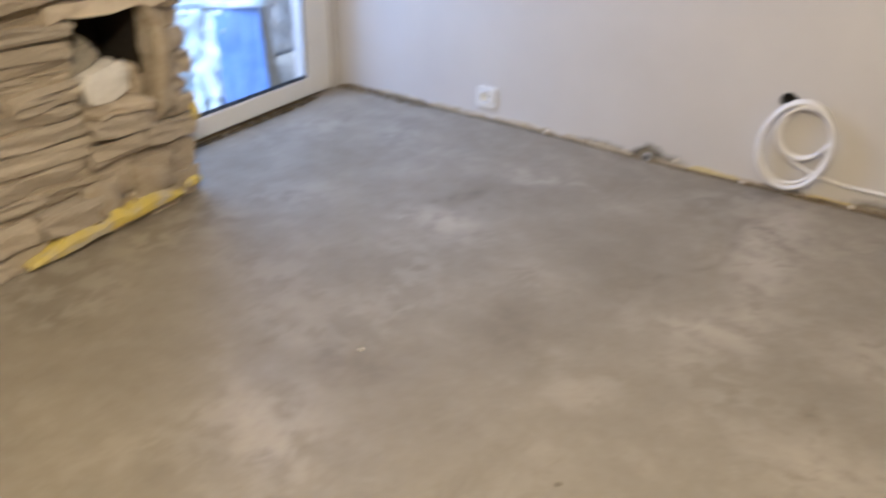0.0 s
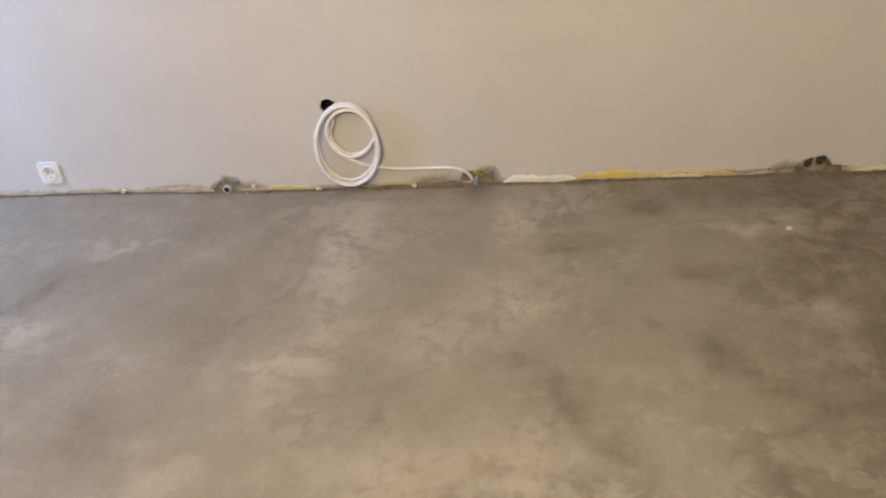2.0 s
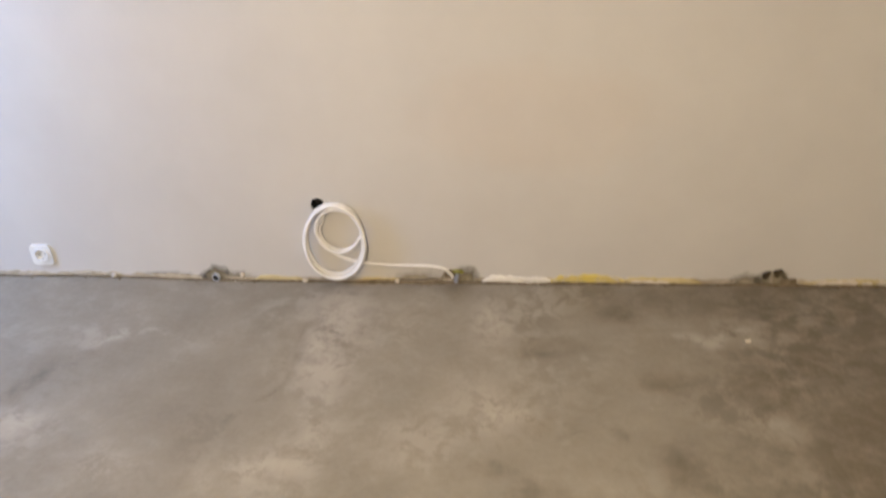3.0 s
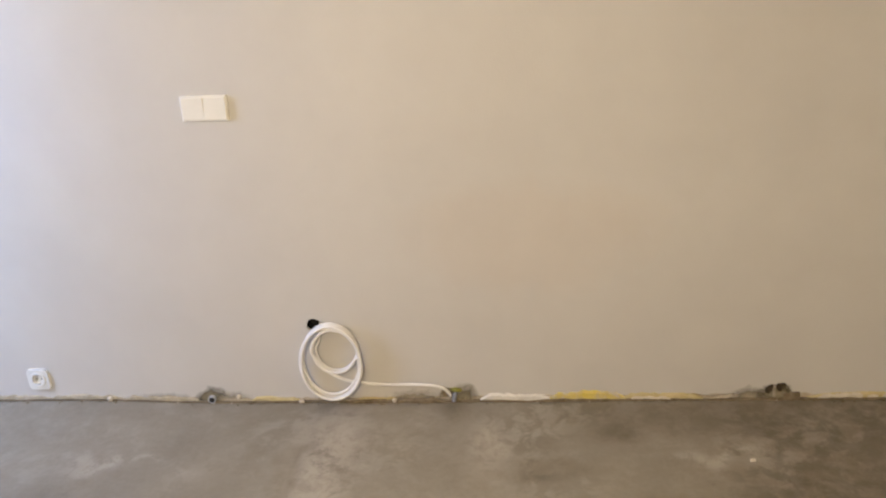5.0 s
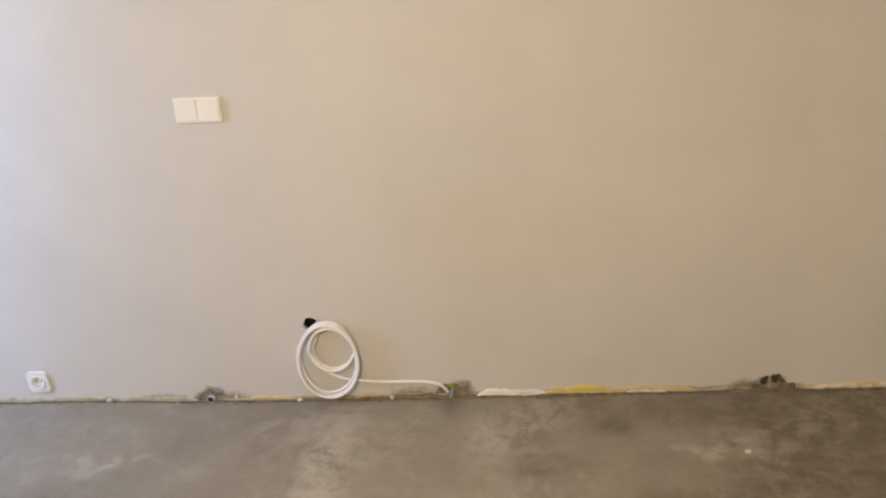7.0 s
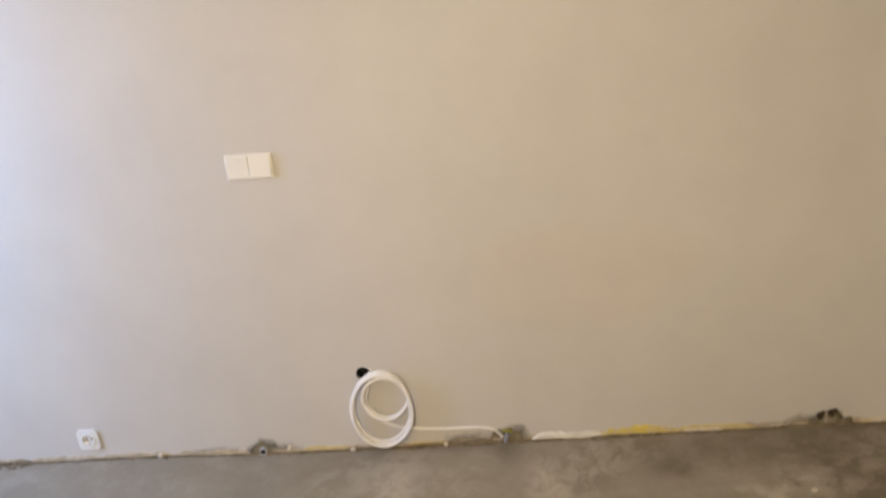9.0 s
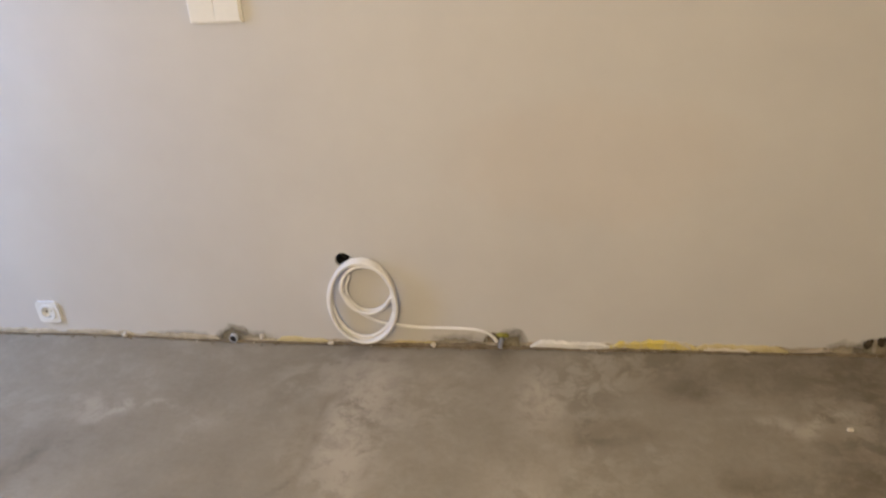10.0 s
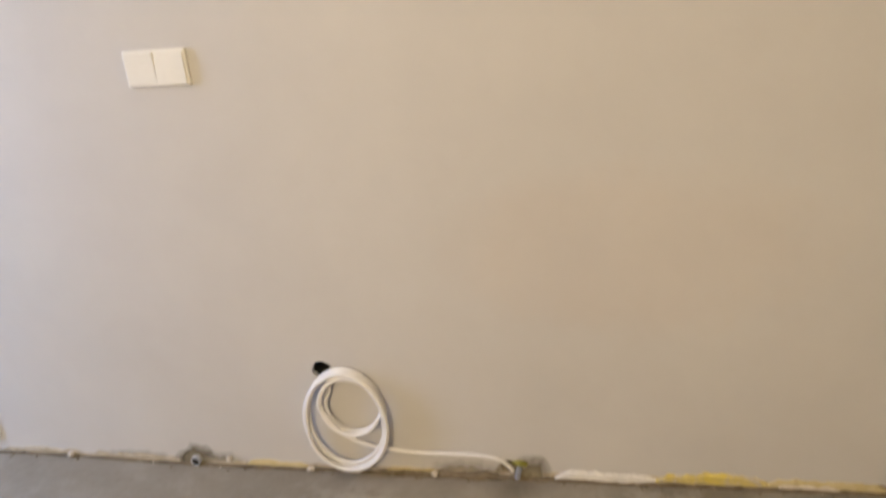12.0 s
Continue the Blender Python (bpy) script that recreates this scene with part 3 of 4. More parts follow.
# Unseen fixture, added to carry the warm point light.
def assumed_lamp():
    lamp = empty("assumed_lamp", (LAMP.x, LAMP.y, Z1))
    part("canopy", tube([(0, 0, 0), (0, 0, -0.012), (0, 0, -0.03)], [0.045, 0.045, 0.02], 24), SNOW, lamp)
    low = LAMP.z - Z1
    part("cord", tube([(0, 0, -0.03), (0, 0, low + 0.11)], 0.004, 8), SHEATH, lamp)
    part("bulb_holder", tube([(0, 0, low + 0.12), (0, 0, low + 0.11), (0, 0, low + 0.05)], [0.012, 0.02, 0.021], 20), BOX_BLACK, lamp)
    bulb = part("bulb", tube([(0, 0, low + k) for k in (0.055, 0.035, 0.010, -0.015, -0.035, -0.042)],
                             [0.013, 0.018, 0.028, 0.03, 0.02, 0.006], 20), glowing("lit_bulb_glass", (1.0, 0.8, 0.55), 8.0), lamp, "added warm bulb", True)
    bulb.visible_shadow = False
    tagged(lamp, "assumed bare bulb on a cord, added out of view for the warm light", "ceiling lamp")


assumed_lamp()


# ---- the glazed door ----
def glazed_door():
    xa, xb = X0 - 0.075, X0 - 0.005
    door = empty("door_1", (X0, (DY0 + DY1) / 2, 0))
    back = Matrix.Translation(-door.location)

    def bar(name, lo, hi, material, parent, bevel=0.006):
        bm = slab(lo, hi, bevel)
        bm.transform(back)
        return part(name, bm, material, parent)

    frame_w, sash_w = 0.068, 0.088
    low = 0.014
    # Dirt brown here paints the shadow gap below the sash.
    bar("threshold", (xa - 0.03, DY0, -0.025), (X0 - 0.022, DY1, low), DIRT, door, 0.003)
    bar("frame_jamb", (xa, DY1 - frame_w, low), (xb, DY1, DZ), PVC, door)
    bar("frame_jamb", (xa, DY0, low), (xb, DY0 + frame_w, DZ), PVC, door)
    bar("frame_head", (xa, DY0 + frame_w, DZ - frame_w), (xb, DY1 - frame_w, DZ), PVC, door)
    s0, s1, z0, z1 = DY0 + frame_w, DY1 - frame_w, 0.020, DZ - frame_w
    xs = xb + 0.006
    bar("sash_stile", (xa + 0.01, s1 - sash_w, z0), (xs, s1 + 0.004, z1), PVC, door)
    bar("sash_stile", (xa + 0.01, s0 - 0.004, z0), (xs, s0 + sash_w, z1), PVC, door)
    bar("sash_rail", (xb - 0.024, s0 + sash_w, z0), (xs, s1 - sash_w, z0 + 0.074), PVC, door)
    bar("sash_rail", (xa + 0.01, s0 + sash_w, z1 - sash_w), (xs, s1 - sash_w, z1), PVC, door)
    g0, g1, h0, h1 = s0 + sash_w, s1 - sash_w, z0 + 0.074, z1 - sash_w
    pane = bar("pane", (xb - 0.014, g0 - 0.01, h0 - 0.01), (xb - 0.008, g1 + 0.01, h1 + 0.01), GLASS, door, 0)
    pane.visible_shadow = False
    for lo, hi in (((xb - 0.022, g0, h0), (xb - 0.0145, g1, h0 + 0.005)), ((xb - 0.007, g0, h0), (xb + 0.002, g1, h0 + 0.004)), ((xb - 0.007, g1 - 0.003, h0 + 0.004), (xb + 0.002, g1, h1)), ((xb - 0.007, g0, h0 + 0.004), (xb + 0.002, g0 + 0.003, h1))):
        bar("gasket", lo, hi, GASKET, door, 0.001)
    for y, z in ((s1 - 0.17, z0 + 0.036), (s1 - 0.55, z0 + 0.036), (s1 - 0.045, z0 + 0.16)):
        bm = tube([(xs - 0.004, y, z), (xs + 0.002, y, z), (xs + 0.003, y, z)], [0.007, 0.007, 0.005], 14)
        bm.transform(back)
        part("screw_cap", bm, PVC, door)
    handle = bar("handle_plate", (xs, s0 + 0.03, 0.98), (xs + 0.01, s0 + 0.06, 1.12), METAL, door, 0.004)
    bm = tube([(xs + 0.01, s0 + 0.045, 1.05), (xs + 0.05, s0 + 0.045, 1.05), (xs + 0.055, s0 + 0.06, 1.05), (xs + 0.055, s0 + 0.16, 1.05)], 0.009, 10)
    bm.transform(back)
    part("handle", bm, METAL, handle)
    tagged(door, "white plastic glazed terrace door, closed, its brown threshold painting the gap's shade", "door", kind="structure")


glazed_door()


# ---- the stone wall ----
SX = -1.478
SY0, SY1 = -2.75, -1.05
NICHE = (-1.408, -1.168, 0.335, 0.60)


def stone_mesh(seed):
    """One split stone of unit size: uneven faces, blunt edges."""
    bm = bmesh.new()
    bmesh.ops.create_cube(bm, size=1.0)
    bmesh.ops.subdivide_edges(bm, edges=bm.edges[:], cuts=2, use_grid_fill=True)
    s = Vector((seed * 5.1, seed * 2.3, seed * 9.7))
    for v in bm.verts:
        d = Vector((noise.noise(v.co * 2.2 + s), noise.noise(v.co * 2.2 + s * 1.7), noise.noise(v.co * 2.2 - s)))
        v.co *= 1 - 0.035 * (sum(abs(c) > 0.4 for c in v.co) - 1)
        f = Vector((noise.noise(v.co * 7.3 + s), noise.noise(v.co * 7.3 - s), noise.noise(v.co * 7.3 + s * 2.1)))
        v.co += Vector((d.x * 0.20 + f.x * 0.14, d.y * 0.06 + f.y * 0.03, d.z * 0.11 + f.z * 0.10))
    return mesh_of(bm, "stone", STONE)


def rough_block(size, seed):
    """A broken block: flat faces, blunt uneven corners."""
    bm = bmesh.new()
    bmesh.ops.create_cube(bm, size=2.0)
    bmesh.ops.subdivide_edges(bm, edges=bm.edges[:], cuts=3, use_grid_fill=True)
    s = Vector((seed * 4.1, seed * 2.9, seed * 1.7))
    for v in bm.verts:
        d = Vector((noise.noise(v.co * 0.9 + s), noise.noise(v.co * 0.9 - s), noise.noise(v.co * 0.9 + 2 * s)))
        f = Vector((noise.noise(v.co * 3 + s), noise.noise(v.co * 3 - s), noise.noise(v.co * 3 + 2 * s)))
        c = v.co * (1 - 0.05 * (sum(abs(k) > 0.9 for k in v.co) - 1)) + d * 0.22 + f * 0.10
        v.co = Vector((c.x * size[0], c.y * size[1], c.z * size[2]))
    return bm


def stone_wall():
    wall = empty("stone_wall", (SX, (SY0 + SY1) / 2, 0))
    o = wall.location
    core = bmesh.new()
    ny0, ny1, nz0, nz1 = NICHE
    xb, xf = X0 + 0.002, SX - 0.030
    block(core, (xb, SY0, -0.02), (xf, ny0, Z1))
    block(core, (xb, ny1, -0.02), (xf, SY1 - 0.02, Z1))
    block(core, (xb, ny0, -0.02), (xf, ny1, nz0))
    block(core, (xb, ny0, nz1), (xf, ny1, Z1))
    block(core, (xb, ny0, nz0), (xb + 0.05, ny1, nz1))
    core.transform(Matrix.Translation(-o))
    part("mortar_core", core, JOINT, wall, "crumbly beige-grey mortar")
    shapes = [stone_mesh(k) for k in range(14)]
    r = random.Random(31)
    rest = bmesh.new()

    def lay(y_low, y_high, z_low, z_high, heights, widths, ragged=0.006, single=True):
        z = z_low
        while z < z_high - 0.012:
            h = min(r.uniform(*heights), z_high - z)
            y = y_high + r.uniform(-ragged, ragged)
            while y > y_low + 0.02:
                w = r.uniform(*widths)
                lo = y_low + r.uniform(-ragged, ragged) if y - w < y_low + 0.05 else y - w
                deep = r.uniform(0.055, 0.09)
                m = Matrix.LocRotScale((SX - deep / 2 + r.uniform(-0.028, 0.016), (lo + y) / 2, z + h / 2), Euler((r.uniform(-0.06, 0.06), r.uniform(-0.08, 0.08), r.uniform(-0.05, 0.05))), (deep, (y - lo) * 1.02, h))
                if single:
                    ob = new("stone", shapes[r.randrange(len(shapes))])
                    ob.parent = wall
                    ob.matrix_basis = Matrix.Translation(-o) @ m
                else:
                    block(rest, (-0.5, -0.5, -0.5), (0.5, 0.5, 0.5))
                    for v in list(rest.verts)[-8:]:
                        v.co = m @ v.co - o
                y = lo - r.uniform(0.002, 0.008)
            z += h + r.uniform(0.004, 0.009)

    end = SY1 + 0.006
    lay(SY0, ny0 - 0.005, -0.008, 0.15, (0.065, 0.085), (0.12, 0.20))
    lay(SY0, ny0 - 0.005, 0.15, 1.0, (0.028, 0.054), (0.11, 0.30))
    lay(ny0 - 0.002, end, -0.008, 0.20, (0.075, 0.10), (0.10, 0.16), 0.010)
    lay(ny0 - 0.002, end, 0.20, nz0 - 0.004, (0.038, 0.060), (0.12, 0.26), 0.014)
    lay(ny1, end, nz0, nz1, (0.035, 0.075), (0.15, 0.20), 0.016)
    lay(ny0 - 0.002, end, nz1 + 0.045, 1.0, (0.030, 0.058), (0.11, 0.28), 0.014)
    lay(SY0, end, 1.0, Z1, (0.10, 0.16), (0.16, 0.30), 0.01, False)
    tagged(part("upper_stones", rest, STONE, wall), kind="stuff")
    # Thin black boxes put the recess's shade into the niche's colour.
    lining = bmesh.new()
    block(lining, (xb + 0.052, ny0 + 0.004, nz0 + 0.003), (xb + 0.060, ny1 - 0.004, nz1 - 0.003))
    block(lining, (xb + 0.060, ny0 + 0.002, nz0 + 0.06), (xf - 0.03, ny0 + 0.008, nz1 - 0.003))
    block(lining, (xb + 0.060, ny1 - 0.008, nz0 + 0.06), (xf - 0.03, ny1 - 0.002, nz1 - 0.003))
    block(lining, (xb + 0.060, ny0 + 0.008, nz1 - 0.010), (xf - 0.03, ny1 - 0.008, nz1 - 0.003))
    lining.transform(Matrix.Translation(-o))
    part("niche_lining", lining, NICHE_SHADE, wall, "black lining that paints the shade inside the niche")
    # Flat stone bridging the niche.
    lintel = slab((SX - 0.16, ny0 - 0.06, nz1 - 0.004), (SX + 0.006, ny1 + 0.05, nz1 + 0.036))
    bmesh.ops.subdivide_edges(lintel, edges=lintel.edges[:], cuts=7, use_grid_fill=True)
    for v in lintel.verts:
        c = v.co.copy()
        v.co += Vector((noise.noise(c * 14), noise.noise(c * 11), noise.noise(c * 13))) * 0.012 + Vector((noise.noise(c * 40), 0, noise.noise(c * 44))) * 0.006
    lintel.transform(Matrix.Translation(-o))
    part("lintel_stone", lintel, STONE, wall)
    # Mortar spread over the pier beside the niche, and over the lowest stones.
    for y, z, half_y, half_z, seed in ((ny1 + 0.026, 0.44, 0.030, 0.16, 31), (-1.23, 0.115, 0.075, 0.060, 34), (-1.40, 0.10, 0.06, 0.05, 37)):
        bm = slab((-0.012, -half_y, -half_z), (0.010, half_y, half_z))
        bmesh.ops.subdivide_edges(bm, edges=bm.edges[:], cuts=9, use_grid_fill=True)
        for v in bm.verts:
            q = v.co * 11 + Vector((seed, seed * 0.7, 0))
            edge = max(abs(v.co.y) / half_y, abs(v.co.z) / half_z) ** 4
            v.co += Vector((noise.noise(q) * 0.014 + noise.noise(q * 3.1) * 0.006 - 0.016 * edge, noise.noise(q * 1.7) * 0.020, noise.noise(q * 1.9 + Vector((5, 0, 0))) * 0.022))
        bm.transform(Matrix.Translation(Vector((SX, y, z)) - o))
        part("mortar_spread", bm, JOINT, wall, "beige mortar spread over the stones", True)
    return tagged(wall, "old wall of split beige limestone with a dark open niche", "stone wall", kind="structure")


stone_wall()


def foot_foam():
    """Torn yellow foam squeezed out under the lowest stones."""
    bm = bmesh.new()
    rows = []
    for i in range(41):
        y = -1.66 + 0.52 * i / 40
        fade = min(1.0, 5 * min(i, 40 - i) / 40 + 0.1)
        low = 0.010 + 0.022 * i / 40 + 0.004 * bumpy(y, 20, 3)
        high = low + (0.046 + 0.022 * bumpy(y, 14, 5) + 0.012 * bumpy(y, 45, 6)) * fade
        x = SX + 0.016 + 0.004 * bumpy(y, 25, 8)
        rows.append([bm.verts.new(p) for p in ((SX - 0.03, y, low), (x, y, low), (x + 0.003, y, (low + high) / 2), (x - 0.004, y, high), (SX - 0.03, y, high))])
    for a, b in zip(rows, rows[1:]):
        for k in range(4):
            bm.faces.new((a[k], b[k], b[k + 1], a[k + 1]))
    bm.faces.new(rows[0])
    bm.faces.new(rows[-1][::-1])
    bmesh.ops.recalc_face_normals(bm, faces=bm.faces)
    tagged(part("foam_strip", bm, FOAM_YELLOW), "torn yellow foam strip at the stone wall's foot", "insulation strip")
    for k, (y, z, size) in enumerate(((-1.10, 0.050, (0.010, 0.035, 0.016)), (-1.052, 0.262, (0.012, 0.012, 0.032)), (-1.20, 0.030, (0.010, 0.03, 0.010)))):
        tagged(part("foam_scrap", lump(size, 60 + k, 0.4, 3), FOAM_YELLOW, at=(SX - 0.002, y, z)), "yellow foam scrap in a joint of the stone wall", "foam scrap", "foam scraps")


foot_foam()


def niche_stones():
    y0, y1, z0, z1 = NICHE
    pale, flat = "pale plaster-dusted broken block lying in the wall niche", "flat beige stone lying at the niche's mouth"
    for at, size, turn, mat, seed, label in (
        ((SX - 0.072, -1.312, z0 + 0.072), (0.050, 0.072, 0.044), (0.10, 0.0, 0.15), CHALK, 2, pale),
        ((SX - 0.110, -1.356, z0 + 0.146), (0.050, 0.048, 0.036), (0.55, 0.1, 0.0), MORTAR, 8, "grey mortar-covered broken block in the wall niche"),
        ((SX - 0.045, -1.365, z0 + 0.008), (0.055, 0.034, 0.012), (0.08, 0.0, 0.3), STONE, 5, flat),
        ((SX - 0.040, -1.262, z0 + 0.006), (0.058, 0.062, 0.012), (-0.10, 0.05, -0.2), STONE, 6, flat),
        ((SX - 0.10, -1.205, z0 + 0.050), (0.04, 0.026, 0.040), (0.1, 0.1, 0.1), STONE, 11, "rough beige stone wedged in the wall niche"),
    ):
        ob = part("loose_stone", rough_block(size, seed), mat, at=at)
        ob.rotation_euler = turn
        tagged(ob, label, "stone", "stones in the niche")


niche_stones()


# ---- along the foot of the painted wall ----
def foam_strip(x0, x1, height, material, label, seed, y=-0.004, wall_y=0.010):
    """A torn strip of edge insulation standing between screed and plaster."""
    bm = bmesh.new()
    n = max(4, int((x1 - x0) / 0.0045))
    rows = []
    for i in range(n + 1):
        x = x0 + (x1 - x0) * i / n
        fade = min(1.0, 6 * min(i, n - i) / n + 0.25)
        top = height * fade * (1 + 0.30 * bumpy(x, 14, seed) + 0.22 * bumpy(x, 45, seed + 3) + 0.12 * bumpy(x, 150, seed + 9))
        front = y + 0.003 * bumpy(x, 40, seed + 6)
        up = swell(x)
        rows.append([bm.verts.new(p) for p in ((x, front, up - 0.004), (x, front - 0.001, up + top * 0.75), (x, front + 0.004, up + top), (x, wall_y, up + top * 0.92), (x, wall_y, up - 0.004))])
    for a, b in zip(rows, rows[1:]):
        for k in range(4):
            bm.faces.new((a[k], b[k], b[k + 1], a[k + 1]))
    bm.faces.new(rows[0])
    bm.faces.new(rows[-1][::-1])
    bmesh.ops.recalc_face_normals(bm, faces=bm.faces)
    return tagged(part("edge_strip", bm, material), label, "insulation strip", "edge strips at the wall's foot")


# Dusty screed edge all along.
for k in range(8):
    a = X0 + 0.01 + k * 0.62
    foam_strip(a, a + 0.62, (0.022 if a > 0.6 else 0.016) if a > -0.6 else 0.011, DUST, "dusty grey-beige screed edge strip at the wall's foot", 20.0 + k, 0.003, 0.010)
foam_strip(-0.27, -0.09, 0.022, FOAM_PALE, "dusty yellow foam edge strip, torn, at the wall's foot", 1.0)
foam_strip(0.12, 0.27, 0.017, FOAM_PALE, "dirty yellow-brown foam edge strip at the wall's foot", 2.0)
foam_strip(0.79, 1.05, 0.034, FOAM_YELLOW, "bright yellow foam edge strip at the wall's foot", 3.0)
foam_strip(1.03, 1.30, 0.025, FOAM_PALE, "pale yellow foam edge strip with plaster dust", 4.0)
foam_strip(1.63, 2.30, 0.024, FOAM_PALE, "pale dusty foam edge strip at the wall's foot", 6.0)


def crumbs(name, x0, x1, count, size, material, label, seed, y0=-0.014, y1=0.012):
    """Loose crumbs heaped along the wall's foot."""
    r = random.Random(seed)
    bm = bmesh.new()
    for _ in range(count):
        x, s = r.uniform(x0, x1), size * r.uniform(0.4, 1.25)
        made = bmesh.ops.create_icosphere(bm, subdivisions=1, radius=1.0)["verts"]
        turn = Euler((r.uniform(0, 3), r.uniform(0, 3), r.uniform(0, 3))).to_matrix()
        at = Vector((x, r.uniform(y0, y1), s * 0.35 + swell(x)))
        for v in made:
            c = v.co * r.uniform(0.75, 1.15)
            v.co = turn @ Vector((c.x * s * 1.3, c.y * s * 0.9, c.z * s * 0.7)) + at
    return tagged(part(name, bm, material), label, "rubble", kind="stuff")


crumbs("mortar_crumbs", X0, 2.6, 150, 0.0035, DIRT, "brown mortar crumbs along the wall's foot", 1, -0.025, -0.004)
crumbs("plaster_crumbs", -1.4, 2.2, 40, 0.0028, PLASTER_CRUMB, "white plaster crumbs along the wall's foot", 3, -0.012, 0.004)
for k in range(4):
    a = -1.62 + k * 0.29
    foam_strip(a, a + 0.29, 0.021, CREAM, "cream plaster dust ridge at the wall's foot", 70.0 + k, -0.003, 0.010)
foam_strip(-0.375, -0.26, 0.016, CREAM, "cream plaster dust ridge at the wall's foot", 76.0, -0.003, 0.010)
foam_strip(0.10, 0.43, 0.013, DIRT, "olive-brown dirt heaped at the wall's foot", 78.0, -0.014, 0.0)
foam_strip(X0 + 0.005, X0 + 0.48, 0.017, DIRT, "brown dirt heaped in the room's corner", 80.0, -0.012, 0.008)
crumbs("corner_rubble", X0 + 0.005, X0 + 0.46, 110, 0.006, DIRT, "brown rubble in the room's corner", 6, -0.035, 0.008)
# Brown dirt in the joint between screed and wall.
for k in range(8):
    a = X0 + 0.01 + k * 0.62
    foam_strip(a, a + 0.62, 0.0065 if a > -0.6 else 0.004, DIRT, "brown dirt in the joint at the wall's foot", 40.0 + k, -0.010, 0.0)
foam_strip(0.555, 0.80, 0.027, CHALK, "broken white plaster ridge at the wall's foot", 51.0, -0.006)
foam_strip(1.06, 1.20, 0.016, PLASTER_CRUMB, "thin white plaster ridge at the wall's foot", 54.0, -0.007)
foam_strip(1.66, 1.95, 0.021, PLASTER_CRUMB, "thin white plaster ridge at the wall's foot", 57.0, -0.006)


# Dark crumbs: partly dirt, partly the painted shadow below the door's frame.
def door_shadow_dirt():
    r = random.Random(12)
    bm = bmesh.new()
    for _ in range(420):
        s = 0.006 * r.uniform(0.4, 1.4)
        at = Vector((X0 + r.uniform(-0.006, 0.020), r.uniform(SY1 - 0.02, -0.01), s * 0.3))
        for v in bmesh.ops.create_icosphere(bm, subdivisions=1, radius=s)["verts"]:
            v.co = v.co * r.uniform(0.7, 1.2) + at
    tagged(part("threshold_rubble", bm, SHADOW_DIRT), "brown dirt with the frame's painted shadow along the door's threshold", "rubble", kind="stuff")


door_shadow_dirt()

for k, (x, s, z) in enumerate(((-0.80, (0.011, 0.008, 0.009), 0.010), (-0.08, (0.012, 0.007, 0.006), 0.008), (0.255, (0.009, 0.007, 0.008), 0.009))):
    tagged(part("plaster_chip", lump(s, k + 3, 0.3), PLASTER_CRUMB, at=(x, -0.012, z + swell(x))), "small white plaster chip at the wall's foot", "plaster chip", "plaster chips")
tagged(part("plaster_chip", lump((0.010, 0.007, 0.005), 21, 0.4), PLASTER_CRUMB, at=(1.382, -0.338, 0.004)), "white plaster chip lying on the screed", "plaster chip")
CHIPS = [(-0.57, -1.45, 0.007), (-0.02, -1.58, 0.005)]
for k, (x, y, size) in enumerate(CHIPS):
    tagged(part("floor_chip", lump((size, size * 0.7, size * 0.45), 90 + k, 0.4), PLASTER_CRUMB if k % 2 == 0 else DIRT, at=(x, y, size * 0.25)), "small crumb lying on the screed", "crumb", "crumbs on the floor")
tagged(part("wall_plug", tube([(0, 0.016, 0.012), (0, 0.002, 0.018), (0.001, -0.014, 0.022)], [0.007, 0.008, 0.006], 10), PLASTER_CRUMB, at=(-0.313, 0, 0.006)),
       "whitish plug end sticking out at the wall's foot", "wall plug")


def pipe_stub():
    """A mortared pipe end that sticks out of the wall's foot."""
    stub = empty("pipe_stub", (-0.412, 0, 0))
    mound = bmesh.new()
    bmesh.ops.create_uvsphere(mound, u_segments=28, v_segments=14, radius=1.0)
    for v in mound.verts:
        k = 1 + 0.18 * noise.noise(v.co * 2.1) + 0.12 * noise.noise(v.co * 5.0)
        v.co = Vector((v.co.x * 0.082 * k, v.co.y * 0.005 * k + 0.003, v.co.z * 0.084 * k))
    part("mortar_patch", mound, smeared("mortar_round_the_pipe", 0.0, 0.070, 0.078, (0.12, 0.10, 0.055), (0.36, 0.315, 0.22), 0.88), stub, "rough olive-brown mortar patch", True)
    ring = bmesh.new()
    ro, ri, sides = 0.0138, 0.0108, 24
    loops = []
    for radius, y in ((ro, 0.02), (ro, -0.016), (ri, -0.016), (ri, 0.02)):
        loops.append([ring.verts.new((radius * math.cos(2 * math.pi * k / sides), y, radius * math.sin(2 * math.pi * k / sides))) for k in range(sides)])
    for a, b in zip(loops, loops[1:]):
        for k in range(sides):
            ring.faces.new((a[k], a[(k + 1) % sides], b[(k + 1) % sides], b[k]))
    bmesh.ops.recalc_face_normals(ring, faces=ring.faces)
    ring.transform(Matrix.Translation((0.0, 0.002, 0.0165)))
    part("pipe", ring, CONDUIT, stub, "pale grey plastic pipe end")
    # Black plug near the mouth paints the shade inside the bore.
    part("pipe_bore", tube([(0, 0.018, 0.0165), (0, -0.0130, 0.0165)], 0.0109, 20), BOX_BLACK, stub, "black plug painting the bore's shade")
    tagged(stub, "grey plastic pipe end in a rough mortar patch", "pipe")


pipe_stub()


